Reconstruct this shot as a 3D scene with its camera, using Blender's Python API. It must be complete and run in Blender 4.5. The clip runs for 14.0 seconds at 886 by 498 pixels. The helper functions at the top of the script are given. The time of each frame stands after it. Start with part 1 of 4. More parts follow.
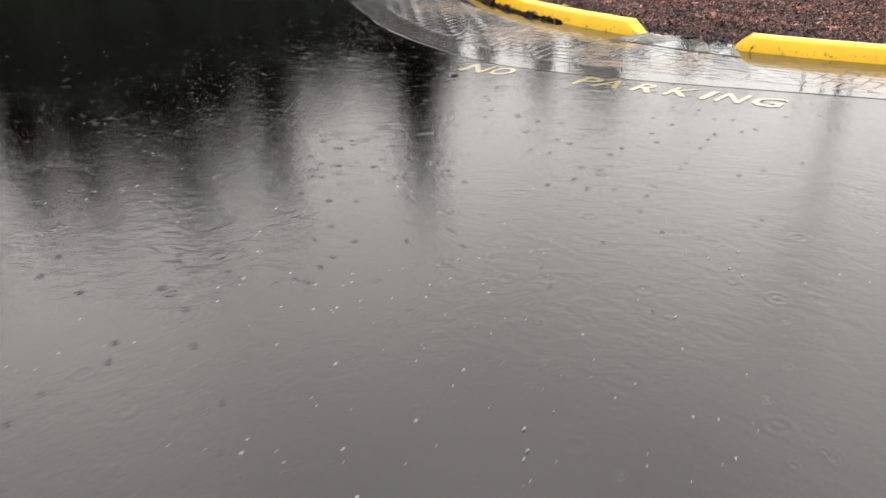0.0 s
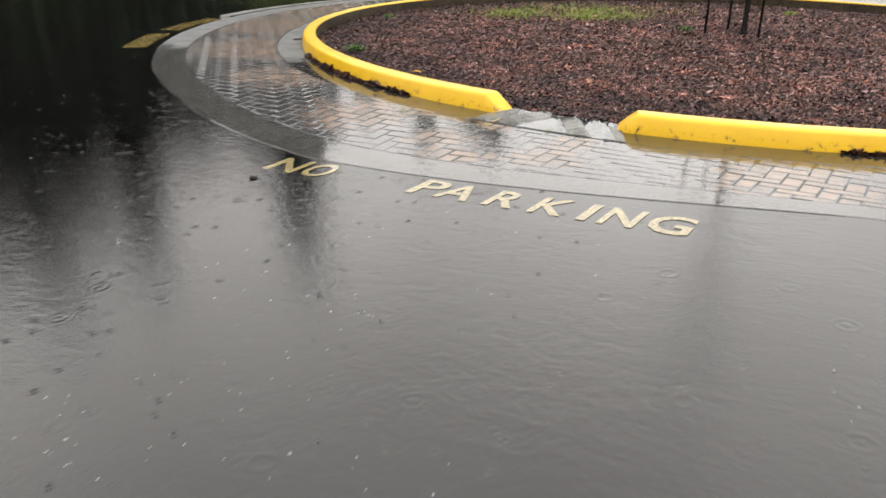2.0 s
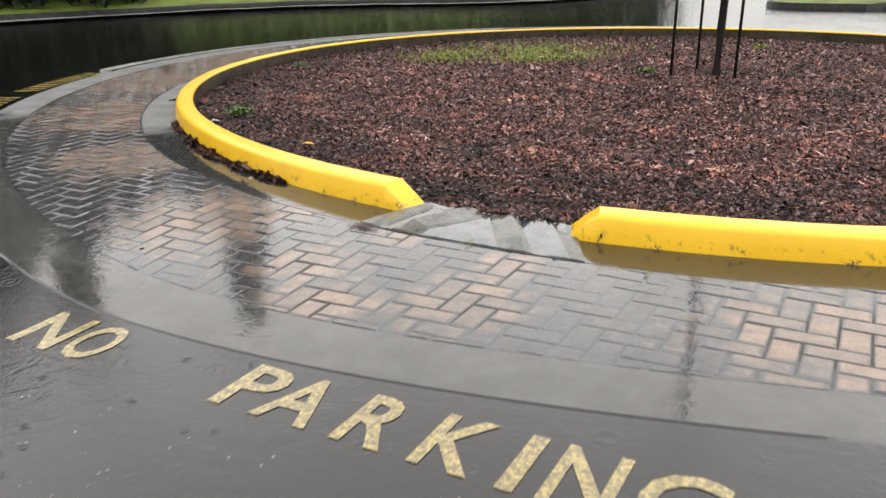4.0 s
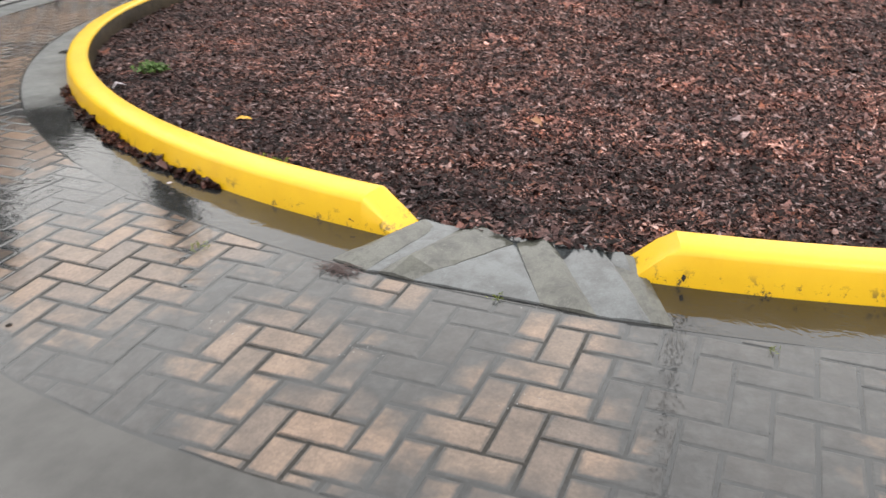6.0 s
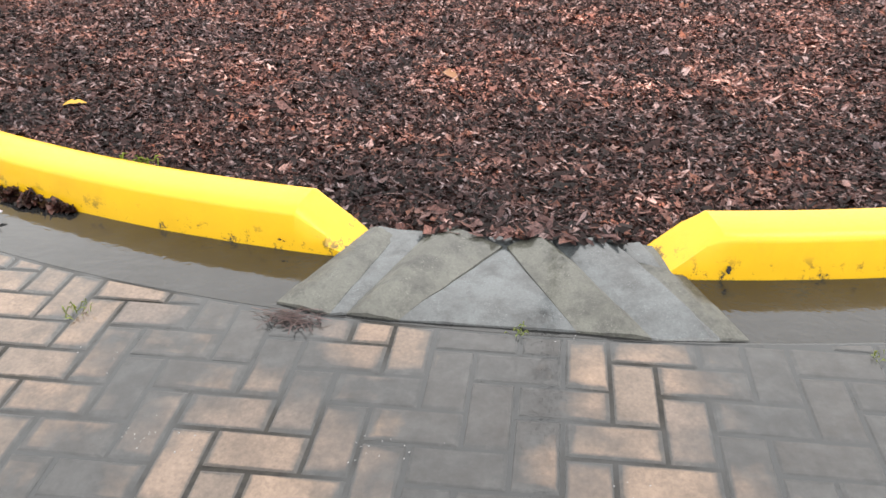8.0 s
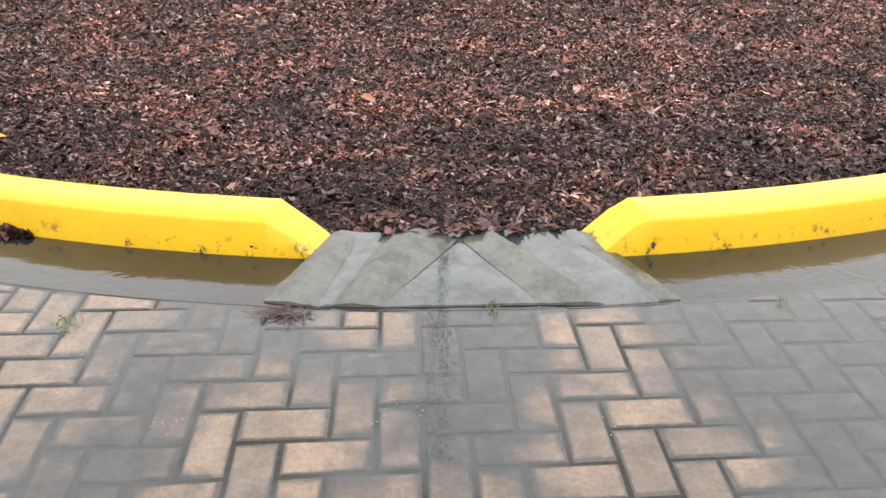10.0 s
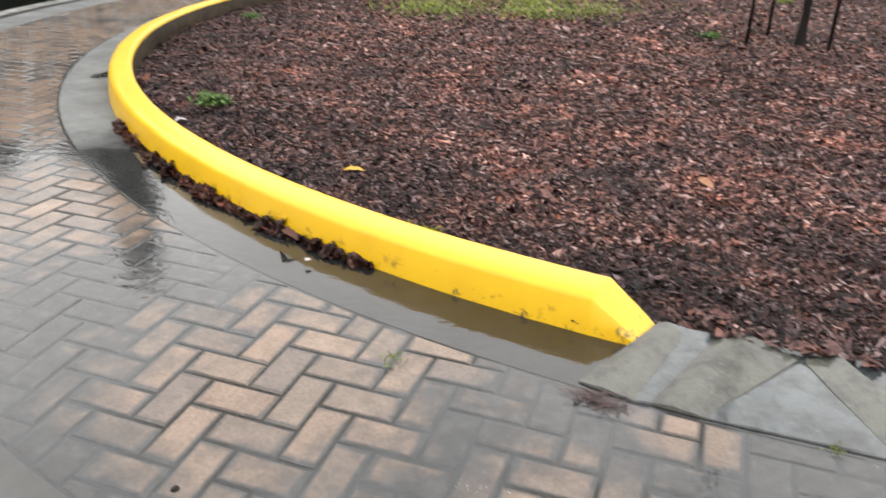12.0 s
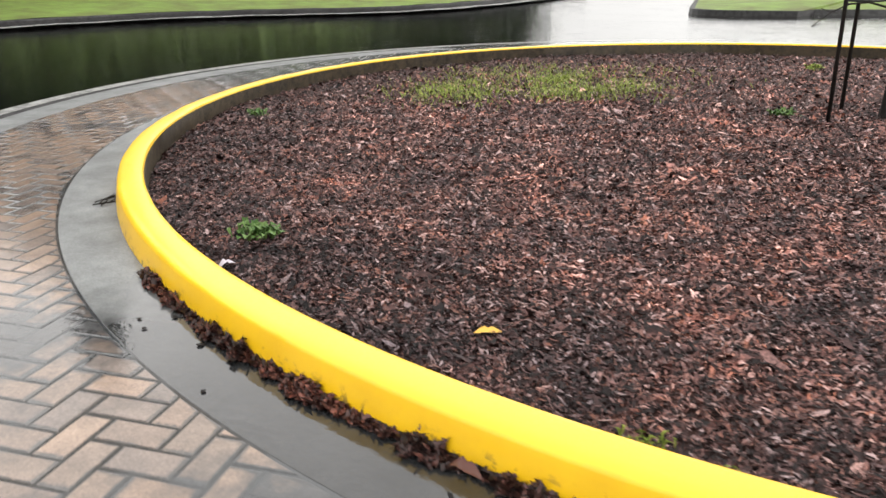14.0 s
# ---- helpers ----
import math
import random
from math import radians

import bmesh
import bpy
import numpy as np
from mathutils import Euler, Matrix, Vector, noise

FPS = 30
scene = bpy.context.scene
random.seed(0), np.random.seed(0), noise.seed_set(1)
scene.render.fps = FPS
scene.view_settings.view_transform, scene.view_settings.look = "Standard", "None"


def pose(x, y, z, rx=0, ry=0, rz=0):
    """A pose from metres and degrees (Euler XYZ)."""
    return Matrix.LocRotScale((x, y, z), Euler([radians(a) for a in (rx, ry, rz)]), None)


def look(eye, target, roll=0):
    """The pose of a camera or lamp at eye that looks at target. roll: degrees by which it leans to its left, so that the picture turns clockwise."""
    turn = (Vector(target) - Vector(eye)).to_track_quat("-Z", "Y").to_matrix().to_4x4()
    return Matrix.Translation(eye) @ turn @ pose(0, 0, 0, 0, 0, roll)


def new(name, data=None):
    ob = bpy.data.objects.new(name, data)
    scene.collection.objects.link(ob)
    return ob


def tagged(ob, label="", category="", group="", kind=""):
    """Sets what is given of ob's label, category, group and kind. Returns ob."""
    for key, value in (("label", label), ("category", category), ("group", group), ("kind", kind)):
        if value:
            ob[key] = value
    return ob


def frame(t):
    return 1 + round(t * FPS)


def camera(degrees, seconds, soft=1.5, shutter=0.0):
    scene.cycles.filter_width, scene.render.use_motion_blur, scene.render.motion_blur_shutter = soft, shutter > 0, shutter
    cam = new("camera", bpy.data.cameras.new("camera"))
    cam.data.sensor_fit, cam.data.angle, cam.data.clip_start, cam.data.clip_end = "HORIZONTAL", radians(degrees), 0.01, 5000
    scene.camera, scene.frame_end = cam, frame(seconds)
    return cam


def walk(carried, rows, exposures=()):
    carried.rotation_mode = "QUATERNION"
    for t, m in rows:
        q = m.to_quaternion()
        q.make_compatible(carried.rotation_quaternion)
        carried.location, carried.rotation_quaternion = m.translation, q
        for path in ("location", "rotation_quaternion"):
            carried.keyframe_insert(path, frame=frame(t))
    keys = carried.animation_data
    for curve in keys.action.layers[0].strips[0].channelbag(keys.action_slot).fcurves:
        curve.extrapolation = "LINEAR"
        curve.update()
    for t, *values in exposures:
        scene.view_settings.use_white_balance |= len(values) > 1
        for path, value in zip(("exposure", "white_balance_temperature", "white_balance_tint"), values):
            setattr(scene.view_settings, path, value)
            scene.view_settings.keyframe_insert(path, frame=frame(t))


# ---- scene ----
cam = camera(58.7, 14.0, shutter=0.4)
PATH = [
    (0, (-0.108, 0.525, 1.482), (-1.276, 1.893, 0.608), -0.0),
    (0.5, (-0.288, 0.964, 1.452), (-1.418, 2.381, 0.606), 0.9),
    (1, (-0.487, 1.324, 1.461), (-1.566, 2.791, 0.634), 0.3),
    (1.5, (-0.662, 1.818, 1.414), (-1.71, 3.32, 0.611), 1.0),
    (2, (-0.835, 2.282, 1.394), (-1.819, 3.842, 0.621), 0.9),
    (2.5, (-1.001, 2.74, 1.374), (-1.939, 4.342, 0.63), 1.6),
    (3, (-1.196, 3.206, 1.343), (-2.172, 4.798, 0.628), 1.4),
    (3.5, (-1.351, 3.608, 1.342), (-2.283, 5.234, 0.643), 0.2),
    (3.7, (-1.408, 3.839, 1.315), (-2.337, 5.468, 0.621), -0.3),
    (5.8, (-2.277, 5.107, 1.33), (-3.082, 6.721, 0.465), -0.8),
    (6, (-2.373, 5.181, 1.333), (-3.117, 6.81, 0.442), -1.0),
    (6.5, (-2.549, 5.422, 1.287), (-3.204, 7.062, 0.348), -1.5),
    (7, (-2.716, 5.631, 1.271), (-3.32, 7.27, 0.296), -1.9),
    (7.5, (-2.946, 5.748, 1.272), (-3.375, 7.407, 0.242), -2.5),
    (8, (-3.079, 5.723, 1.248), (-3.368, 7.402, 0.2), -1.1),
    (8.2, (-3.103, 5.659, 1.241), (-3.359, 7.344, 0.195), -0.5),
    (10.3, (-3.422, 5.41, 1.258), (-3.347, 7.169, 0.309), 0.9),
    (10.5, (-3.452, 5.404, 1.258), (-3.434, 7.169, 0.318), 1.4),
    (11, (-3.514, 5.4, 1.255), (-3.719, 7.169, 0.346), 1.7),
    (11.5, (-3.524, 5.433, 1.265), (-3.935, 7.18, 0.381), 1.4),
    (12, (-3.546, 5.492, 1.275), (-4.18, 7.19, 0.43), 1.8),
    (12.5, (-3.782, 5.64, 1.253), (-4.548, 7.318, 0.48), 0.2),
    (13, (-4.04, 5.801, 1.249), (-4.72, 7.537, 0.527), -0.3),
    (13.5, (-4.266, 6.012, 1.261), (-4.892, 7.779, 0.565), -0.4),
    (14, (-4.601, 6.23, 1.248), (-5.162, 8.023, 0.561), -0.3),
]
walk(cam, [(t, look(eye, target, roll)) for t, eye, target, roll in PATH],
     exposures=[(0.0, -0.30, 6500, 11), (1.5, -0.38, 6500, 11), (2.5, -0.52, 6500, 11), (3.7, -0.47, 6450, 11), (5.8, -0.42, 6350, 10), (7.0, -0.34, 6350, 10),
                (8.2, -0.14, 6350, 10), (11.0, -0.2, 6350, 10), (12.5, -0.28, 6350, 10), (14.0, -0.2, 6350, 10)])

# ---- light ----
SUN_EL, SUN_ROT, ZENITH = 60.0, 90.0, 37.0
world = bpy.data.worlds.new("world")
scene.world = world
world.use_nodes = True
wn, wl = world.node_tree.nodes, world.node_tree.links
wn.clear()
w_out = wn.new("ShaderNodeOutputWorld")
w_bg = wn.new("ShaderNodeBackground")
w_sky = wn.new("ShaderNodeTexSky")
w_sky.sky_type, w_sky.sun_disc = "NISHITA", False
w_sky.sun_elevation, w_sky.sun_rotation = radians(SUN_EL), radians(SUN_ROT)
w_sky.air_density, w_sky.dust_density = 1.0, 6.0
w_hsv = wn.new("ShaderNodeHueSaturation")
w_hsv.inputs["Saturation"].default_value = 0.12
w_hsv.inputs["Value"].default_value = 1.0
w_mix = wn.new("ShaderNodeMix")
w_mix.data_type = "RGBA"
w_mix.inputs["Factor"].default_value = 0.88
w_geo = wn.new("ShaderNodeTexCoord")
w_sep = wn.new("ShaderNodeSeparateXYZ")
wl.new(w_geo.outputs["Generated"], w_sep.inputs[0])
w_cloud = wn.new("ShaderNodeTexNoise")
w_cloud.inputs["Scale"].default_value, w_cloud.inputs["Detail"].default_value = 2.5, 5
wl.new(w_geo.outputs["Generated"], w_cloud.inputs["Vector"])
w_ramp = wn.new("ShaderNodeValToRGB")
w_ramp.color_ramp.elements[0].position, w_ramp.color_ramp.elements[1].position = 0.0, 0.9
w_ramp.color_ramp.elements[0].color = (0.35, 0.342, 0.325, 1)
w_ramp.color_ramp.elements[1].color = (1.0, 0.968, 0.925, 1)
w_mid = w_ramp.color_ramp.elements.new(0.3)
w_mid.color = (1.03, 0.995, 0.95, 1)
wl.new(w_sep.outputs["Z"], w_ramp.inputs["Fac"])
w_var = wn.new("ShaderNodeMapRange")
w_var.inputs["From Min"].default_value, w_var.inputs["From Max"].default_value = 0.3, 0.7
w_var.inputs["To Min"].default_value, w_var.inputs["To Max"].default_value = 0.82 * ZENITH, 1.15 * ZENITH
wl.new(w_cloud.outputs["Fac"], w_var.inputs["Value"])
w_mul = wn.new("ShaderNodeVectorMath")
w_mul.operation = "SCALE"
wl.new(w_ramp.outputs[0], w_mul.inputs[0])
wl.new(w_var.outputs[0], w_mul.inputs["Scale"])
wl.new(w_sky.outputs[0], w_hsv.inputs["Color"])
wl.new(w_hsv.outputs[0], w_mix.inputs["A"])
wl.new(w_mul.outputs[0], w_mix.inputs["B"])
wl.new(w_mix.outputs["Result"], w_bg.inputs["Color"])
w_bg.inputs["Strength"].default_value = 0.1
wl.new(w_bg.outputs[0], w_out.inputs[0])
sun = new("sun", bpy.data.lights.new("sun", "SUN"))
sun.data.energy, sun.data.angle, sun.data.color = 1.4, radians(35), (1.0, 0.97, 0.92)
sun.matrix_world = pose(0, 0, 30, 90 - SUN_EL, 0, 180 - SUN_ROT)


# ---- materials ----
CX, CY = -3.29, 13.105
def inp(node, **values):
    for key, value in values.items():
        node.inputs[key.replace("_", " ")].default_value = value
    return node


class Mat:
    """A node material round one Principled shader, with short ways to add textures."""

    def __init__(self, name, rough=0.6, spec=0.5):
        self.m = bpy.data.materials.new(name)
        self.m.use_nodes = True
        self.n, self.l = self.m.node_tree.nodes, self.m.node_tree.links
        self.p = self.n["Principled BSDF"]
        inp(self.p, Roughness=rough, Specular_IOR_Level=spec)
        self.pos = self.n.new("ShaderNodeNewGeometry")

    def link(self, a, b):
        self.l.new(a, b)
        return b

    def noise(self, scale, detail=4, rough=0.55, stretch=None, distortion=0.0):
        t = inp(self.n.new("ShaderNodeTexNoise"), Scale=scale, Detail=detail, Roughness=rough, Distortion=distortion)
        src = self.pos.outputs["Position"]
        if stretch:
            mp = self.n.new("ShaderNodeMapping")
            mp.inputs["Scale"].default_value = stretch[0]
            mp.inputs["Rotation"].default_value = [radians(a) for a in stretch[1]]
            self.l.new(src, mp.inputs["Vector"])
            src = mp.outputs[0]
        self.l.new(src, t.inputs["Vector"])
        return t.outputs["Fac"]

    def cells(self, scale, out="Distance"):
        t = inp(self.n.new("ShaderNodeTexVoronoi"), Scale=scale)
        self.l.new(self.pos.outputs["Position"], t.inputs["Vector"])
        return t.outputs[out]

    def ramp(self, fac, *stops):
        r = self.n.new("ShaderNodeValToRGB")
        e = r.color_ramp.elements
        while len(e) < len(stops):
            e.new(0.5)
        for el, (at, c) in zip(e, stops):
            el.position = at
            el.color = (c, c, c, 1) if isinstance(c, (int, float)) else (*c, 1)
        self.l.new(fac, r.inputs["Fac"])
        return r.outputs[0]

    def mix(self, fac, a, b, kind="MIX"):
        m = self.n.new("ShaderNodeMix")
        m.data_type, m.blend_type = "RGBA", kind
        for value, key in ((fac, "Factor"), (a, "A"), (b, "B")):
            if isinstance(value, (int, float)) and key == "Factor":
                m.inputs[key].default_value = value
            elif isinstance(value, (tuple, list)):
                m.inputs[key].default_value = (*value, 1)
            elif isinstance(value, (int, float)):
                m.inputs[key].default_value = (value, value, value, 1)
            else:
                self.l.new(value, m.inputs[key])
        return m.outputs["Result"]

    def maths(self, op, a, b):
        m = self.n.new("ShaderNodeMath")
        m.operation = op
        for i, v in enumerate((a, b)):
            if isinstance(v, (int, float)):
                m.inputs[i].default_value = v
            else:
                self.l.new(v, m.inputs[i])
        return m.outputs[0]

    def bump(self, height, strength, distance, base=None):
        b = inp(self.n.new("ShaderNodeBump"), Strength=strength, Distance=distance)
        self.l.new(height, b.inputs["Height"])
        if base is not None:
            self.l.new(base, b.inputs["Normal"])
        return b.outputs[0]

    def colour(self, c):
        if isinstance(c, (tuple, list)):
            self.p.inputs["Base Color"].default_value = (*c, 1)
        else:
            self.l.new(c, self.p.inputs["Base Color"])

    def rnd(self):
        return self.n.new("ShaderNodeObjectInfo").outputs["Random"]

    def island(self):
        return self.pos.outputs["Random Per Island"]

    def film(self, weight, rough, ripple):
        """A layer of rain water on top: how much of it, its gloss, and its ripples."""
        for value, key in ((weight, "Coat Weight"), (rough, "Coat Roughness")):
            if isinstance(value, (int, float)):
                self.p.inputs[key].default_value = value
            else:
                self.l.new(value, self.p.inputs[key])
        self.p.inputs["Coat IOR"].default_value = 1.5
        if ripple is not None:
            self.l.new(ripple, self.p.inputs["Coat Normal"])


def ripples(m, fine=0.5, broad=0.35, rings=0.0):
    a = m.noise(7.0, 3, 0.6, ((1.0, 1.3, 1.0), (0, 0, 40)), 1.2)
    b = m.noise(55.0, 2, 0.5)
    level = m.n.new("ShaderNodeCombineXYZ")
    level.inputs["Z"].default_value = 1.0
    swell = m.bump(a, broad, 0.005, level.outputs[0])
    m.l.new(m.ramp(m.noise(0.9, 3, 0.6), (0.38, 0.1 * broad), (0.68, 1.3 * broad)), swell.node.inputs["Strength"])
    gust = m.bump(m.noise(3.2, 4, 0.62, ((0.55, 2.6, 1.0), (0, 0, 35)), 0.8), 0.3 * broad, 0.006, swell)
    out = m.bump(b, fine, 0.0009, gust)
    if rings:
        for scale, freq in ((3.3, 55.0), (8.0, 60.0)):
            d = m.cells(scale)
            wave = m.maths("SINE", m.maths("MULTIPLY", d, freq), 0.0)
            out = m.bump(m.maths("MULTIPLY", wave, m.ramp(d, (0.08, 1.0), (0.24, 0.0))), rings, 0.0012, out)
    return out


def asphalt_mat():
    m = Mat("wet_asphalt", 0.55, 0.4)
    grain = m.noise(170, 6, 0.7)
    stones = m.cells(130, "Color")
    patch = m.noise(0.7, 5, 0.6)
    c = m.ramp(grain, (0.3, (0.0012, 0.0012, 0.0012)), (0.52, (0.0025, 0.0025, 0.0024)), (0.74, (0.013, 0.0125, 0.012)))
    c = m.mix(0.25, c, m.mix(1.0, stones, 0.008, "MULTIPLY"))
    c = m.mix(1.0, c, m.ramp(patch, (0.3, 0.75), (0.7, 1.3)), "MULTIPLY")
    m.colour(c)
    m.link(m.bump(grain, 0.7, 0.002), m.p.inputs["Normal"])
    m.p.inputs["Specular IOR Level"].default_value = 0.0
    wet = m.noise(0.55, 5, 0.62)
    m.film(1.0, m.ramp(wet, (0.38, 0.015), (0.62, 0.075)), m.bump(grain, 0.26, 0.0012, ripples(m, 0.7, 0.52, 0.4)))
    m.p.inputs["Coat IOR"].default_value = 1.54
    return m.m


def concrete_mat(name, tone, rough=0.6, film=0.7, gloss=0.15, vary=False, speckle=0.0):
    m = Mat(name, rough, 0.1)
    big, fine = m.noise(3.0, 6, 0.65), m.noise(140, 4, 0.6)
    t = tone
    c = m.ramp(big, (0.3, tuple(v * 0.62 for v in t)), (0.5, t), (0.72, tuple(v * 1.3 for v in t)))
    c = m.mix(1.0, c, m.ramp(fine, (0.3, 0.75), (0.7, 1.2)), "MULTIPLY")
    stain = m.ramp(m.noise(11, 7, 0.7), (0.36, 0.45), (0.56, 1.15))
    c = m.mix(1.0, c, stain, "MULTIPLY")
    if speckle:
        c = m.mix(m.maths("MULTIPLY", m.mix(1.0, m.ramp(m.noise(210, 3, 0.6), (0.58, 0.0), (0.7, 1.0)), m.ramp(m.noise(14, 4, 0.7), (0.45, 0.05), (0.65, 1.0)), "MULTIPLY"), speckle), c, tuple(v * 2.6 for v in t))
        c = m.mix(m.maths("MULTIPLY", m.ramp(m.noise(35, 6, 0.75), (0.58, 0.0), (0.7, 1.0)), 0.7), c, tuple(v * 0.3 for v in t))
    if vary:
        c = m.mix(1.0, c, m.ramp(m.rnd(), (0.0, (0.75, 0.78, 0.8)), (0.5, (1.15, 1.08, 0.9)), (1.0, (1.3, 1.32, 1.3))), "MULTIPLY")
    m.colour(c)
    m.link(m.bump(fine, 0.5, 0.0012, m.bump(m.noise(18, 5, 0.65), 0.5, 0.004)), m.p.inputs["Normal"])
    m.film(film, m.ramp(m.noise(1.6, 4), (0.4, 0.02), (0.65, 0.02 + gloss)), ripples(m, 0.3, 0.3))
    return m.m


DRY = ((-4.65, 7.05, 0.52), (-3.70, 6.83, 0.27), (-3.42, 6.50, 0.28), (-2.85, 6.72, 0.30), (-2.86, 7.16, 0.20), (-1.45, 7.05, 0.55), (-6.1, 7.85, 0.60),
       (-7.5, 9.1, 1.0), (-8.7, 10.6, 1.25), (-9.6, 12.6, 1.4), (-3.52, 7.28, 0.14), (-4.25, 7.38, 0.2))


def puddle_mask(m, lift=None):
    """Where standing water covers the paving: 0 on the high spots, 1 under water; lift raises or lowers the surface."""
    best = None
    for x, y, r in DRY:
        d = m.n.new("ShaderNodeVectorMath")
        d.operation = "DISTANCE"
        m.l.new(m.pos.outputs["Position"], d.inputs[0])
        d.inputs[1].default_value = (x, y, 0)
        h = m.maths("SUBTRACT", 1.0, m.maths("DIVIDE", d.outputs["Value"], r))
        best = h if best is None else m.maths("MAXIMUM", best, h)
    field = m.maths("ADD", m.maths("MAXIMUM", best, -0.6), m.maths("MULTIPLY", m.maths("SUBTRACT", m.noise(4.5, 4, 0.6), 0.5), 1.5))
    field = m.maths("ADD", field, m.maths("MULTIPLY", m.maths("SUBTRACT", m.noise(1.7, 3, 0.6), 0.5), 0.45))
    if lift is not None:
        field = m.maths("ADD", field, lift)
    return m.ramp(m.maths("ADD", field, 0.5), (0.42, 1.0), (0.68, 0.5), (1.0, 0.0))


def brick_mat():
    m = Mat("clay_paver", 0.6, 0.1)
    each = m.rnd()
    tone = m.ramp(each, (0.0, (0.086, 0.068, 0.058)), (0.25, (0.178, 0.119, 0.083)), (0.5, (0.128, 0.095, 0.074)),
                  (0.75, (0.192, 0.131, 0.092)), (1.0, (0.100, 0.079, 0.068)))
    grit = m.noise(90, 6, 0.7)
    cloud = m.noise(9, 5, 0.65)
    c = m.mix(1.0, tone, m.ramp(grit, (0.3, 0.7), (0.7, 1.2)), "MULTIPLY")
    c = m.mix(1.0, c, m.ramp(cloud, (0.3, 0.65), (0.7, 1.2)), "MULTIPLY")
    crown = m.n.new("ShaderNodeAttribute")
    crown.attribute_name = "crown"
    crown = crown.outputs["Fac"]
    # each paver turns darker towards its rim, with a ragged border
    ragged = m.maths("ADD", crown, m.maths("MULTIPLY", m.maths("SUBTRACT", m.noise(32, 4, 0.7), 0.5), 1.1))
    edge_dark = m.ramp(ragged, (0.06, 1.0), (0.34, 0.0))
    c = m.mix(m.maths("MULTIPLY", edge_dark, 0.72), c, (0.026, 0.022, 0.018))
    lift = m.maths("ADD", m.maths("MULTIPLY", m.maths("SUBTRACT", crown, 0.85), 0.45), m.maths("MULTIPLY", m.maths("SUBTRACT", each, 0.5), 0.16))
    pud = puddle_mask(m, lift)
    silt = m.ramp(m.noise(16, 6, 0.7), (0.3, (0.010, 0.0112, 0.0124)), (0.5, (0.0225, 0.0245, 0.0265)), (0.7, (0.040, 0.043, 0.045)))
    c = m.mix(m.maths("MULTIPLY", pud, 0.94), c, silt)
    m.colour(c)
    m.link(m.bump(cloud, 0.25, 0.004, m.bump(grit, 0.6, 0.0015)), m.p.inputs["Normal"])
    m.film(m.ramp(pud, (0.0, 0.9), (1.0, 1.0)), m.ramp(pud, (0.0, 0.13), (1.0, 0.02)), ripples(m, 0.35, 0.32))
    return m.m


def joint_mat():
    m = Mat("joint_sand", 0.7, 0.05)
    c = m.ramp(m.noise(60, 5), (0.3, (0.008, 0.007, 0.006)), (0.7, (0.026, 0.023, 0.019)))
    pud = puddle_mask(m, -0.12)
    silt = m.ramp(m.noise(7, 4, 0.7), (0.32, (0.010, 0.0108, 0.0115)), (0.44, (0.0245, 0.0268, 0.029)))
    m.colour(m.mix(m.maths("MULTIPLY", pud, 0.95), c, silt))
    m.film(m.ramp(pud, (0.0, 0.4), (1.0, 1.0)), m.ramp(pud, (0.0, 0.25), (1.0, 0.02)), ripples(m, 0.35, 0.32))
    return m.m


def yellow_mat():
    m = Mat("yellow_kerb_paint", 0.38, 0.35)
    a, b = m.noise(5, 5, 0.6), m.noise(70, 4, 0.6)
    c = m.ramp(a, (0.3, (0.59, 0.35, 0.003)), (0.7, (0.66, 0.405, 0.005)))
    scuff = m.ramp(m.noise(16, 7, 0.75), (0.56, 0.0), (0.60, 1.0))
    low = m.n.new("ShaderNodeSeparateXYZ")
    m.l.new(m.pos.outputs["Position"], low.inputs[0])
    foot = m.ramp(low.outputs["Z"], (0.012, 1.0), (0.075, 0.0))
    c = m.mix(m.maths("MULTIPLY", scuff, foot), c, (0.035, 0.03, 0.022))
    m.colour(c)
    m.link(m.bump(b, 0.35, 0.0015), m.p.inputs["Normal"])
    m.film(0.3, 0.18, None)
    return m.m


def wet_edge_mat(name, centre, reach, silt_a, silt_b):
    """Concrete that is flooded on the near side and bare and pale farther round."""
    m = Mat(name, 0.6, 0.1)
    d = m.n.new("ShaderNodeVectorMath")
    d.operation = "DISTANCE"
    m.l.new(m.pos.outputs["Position"], d.inputs[0])
    d.inputs[1].default_value = centre
    edge = m.maths("ADD", d.outputs["Value"], m.maths("MULTIPLY", m.noise(2.5, 4), 1.0))
    bare = m.ramp(m.maths("DIVIDE", edge, 10.0), (reach / 10 + 0.05, 1.0), (reach / 10 + 0.09, 0.0))
    fine = m.noise(120, 4, 0.6)
    tone = m.ramp(m.noise(4, 6, 0.65), (0.3, (0.095, 0.098, 0.097)), (0.7, (0.175, 0.18, 0.18)))
    tone = m.mix(1.0, tone, m.ramp(fine, (0.3, 0.75), (0.7, 1.2)), "MULTIPLY")
    silt = m.ramp(m.noise(6, 5, 0.65), (0.35, silt_a), (0.65, silt_b))
    m.colour(m.mix(bare, silt, tone))
    m.link(m.bump(fine, 0.5, 0.0012), m.p.inputs["Normal"])
    m.film(m.ramp(bare, (0.0, 1.0), (1.0, 0.35)), m.ramp(bare, (0.0, 0.02), (1.0, 0.18)), ripples(m, 0.3, 0.35))
    return m.m


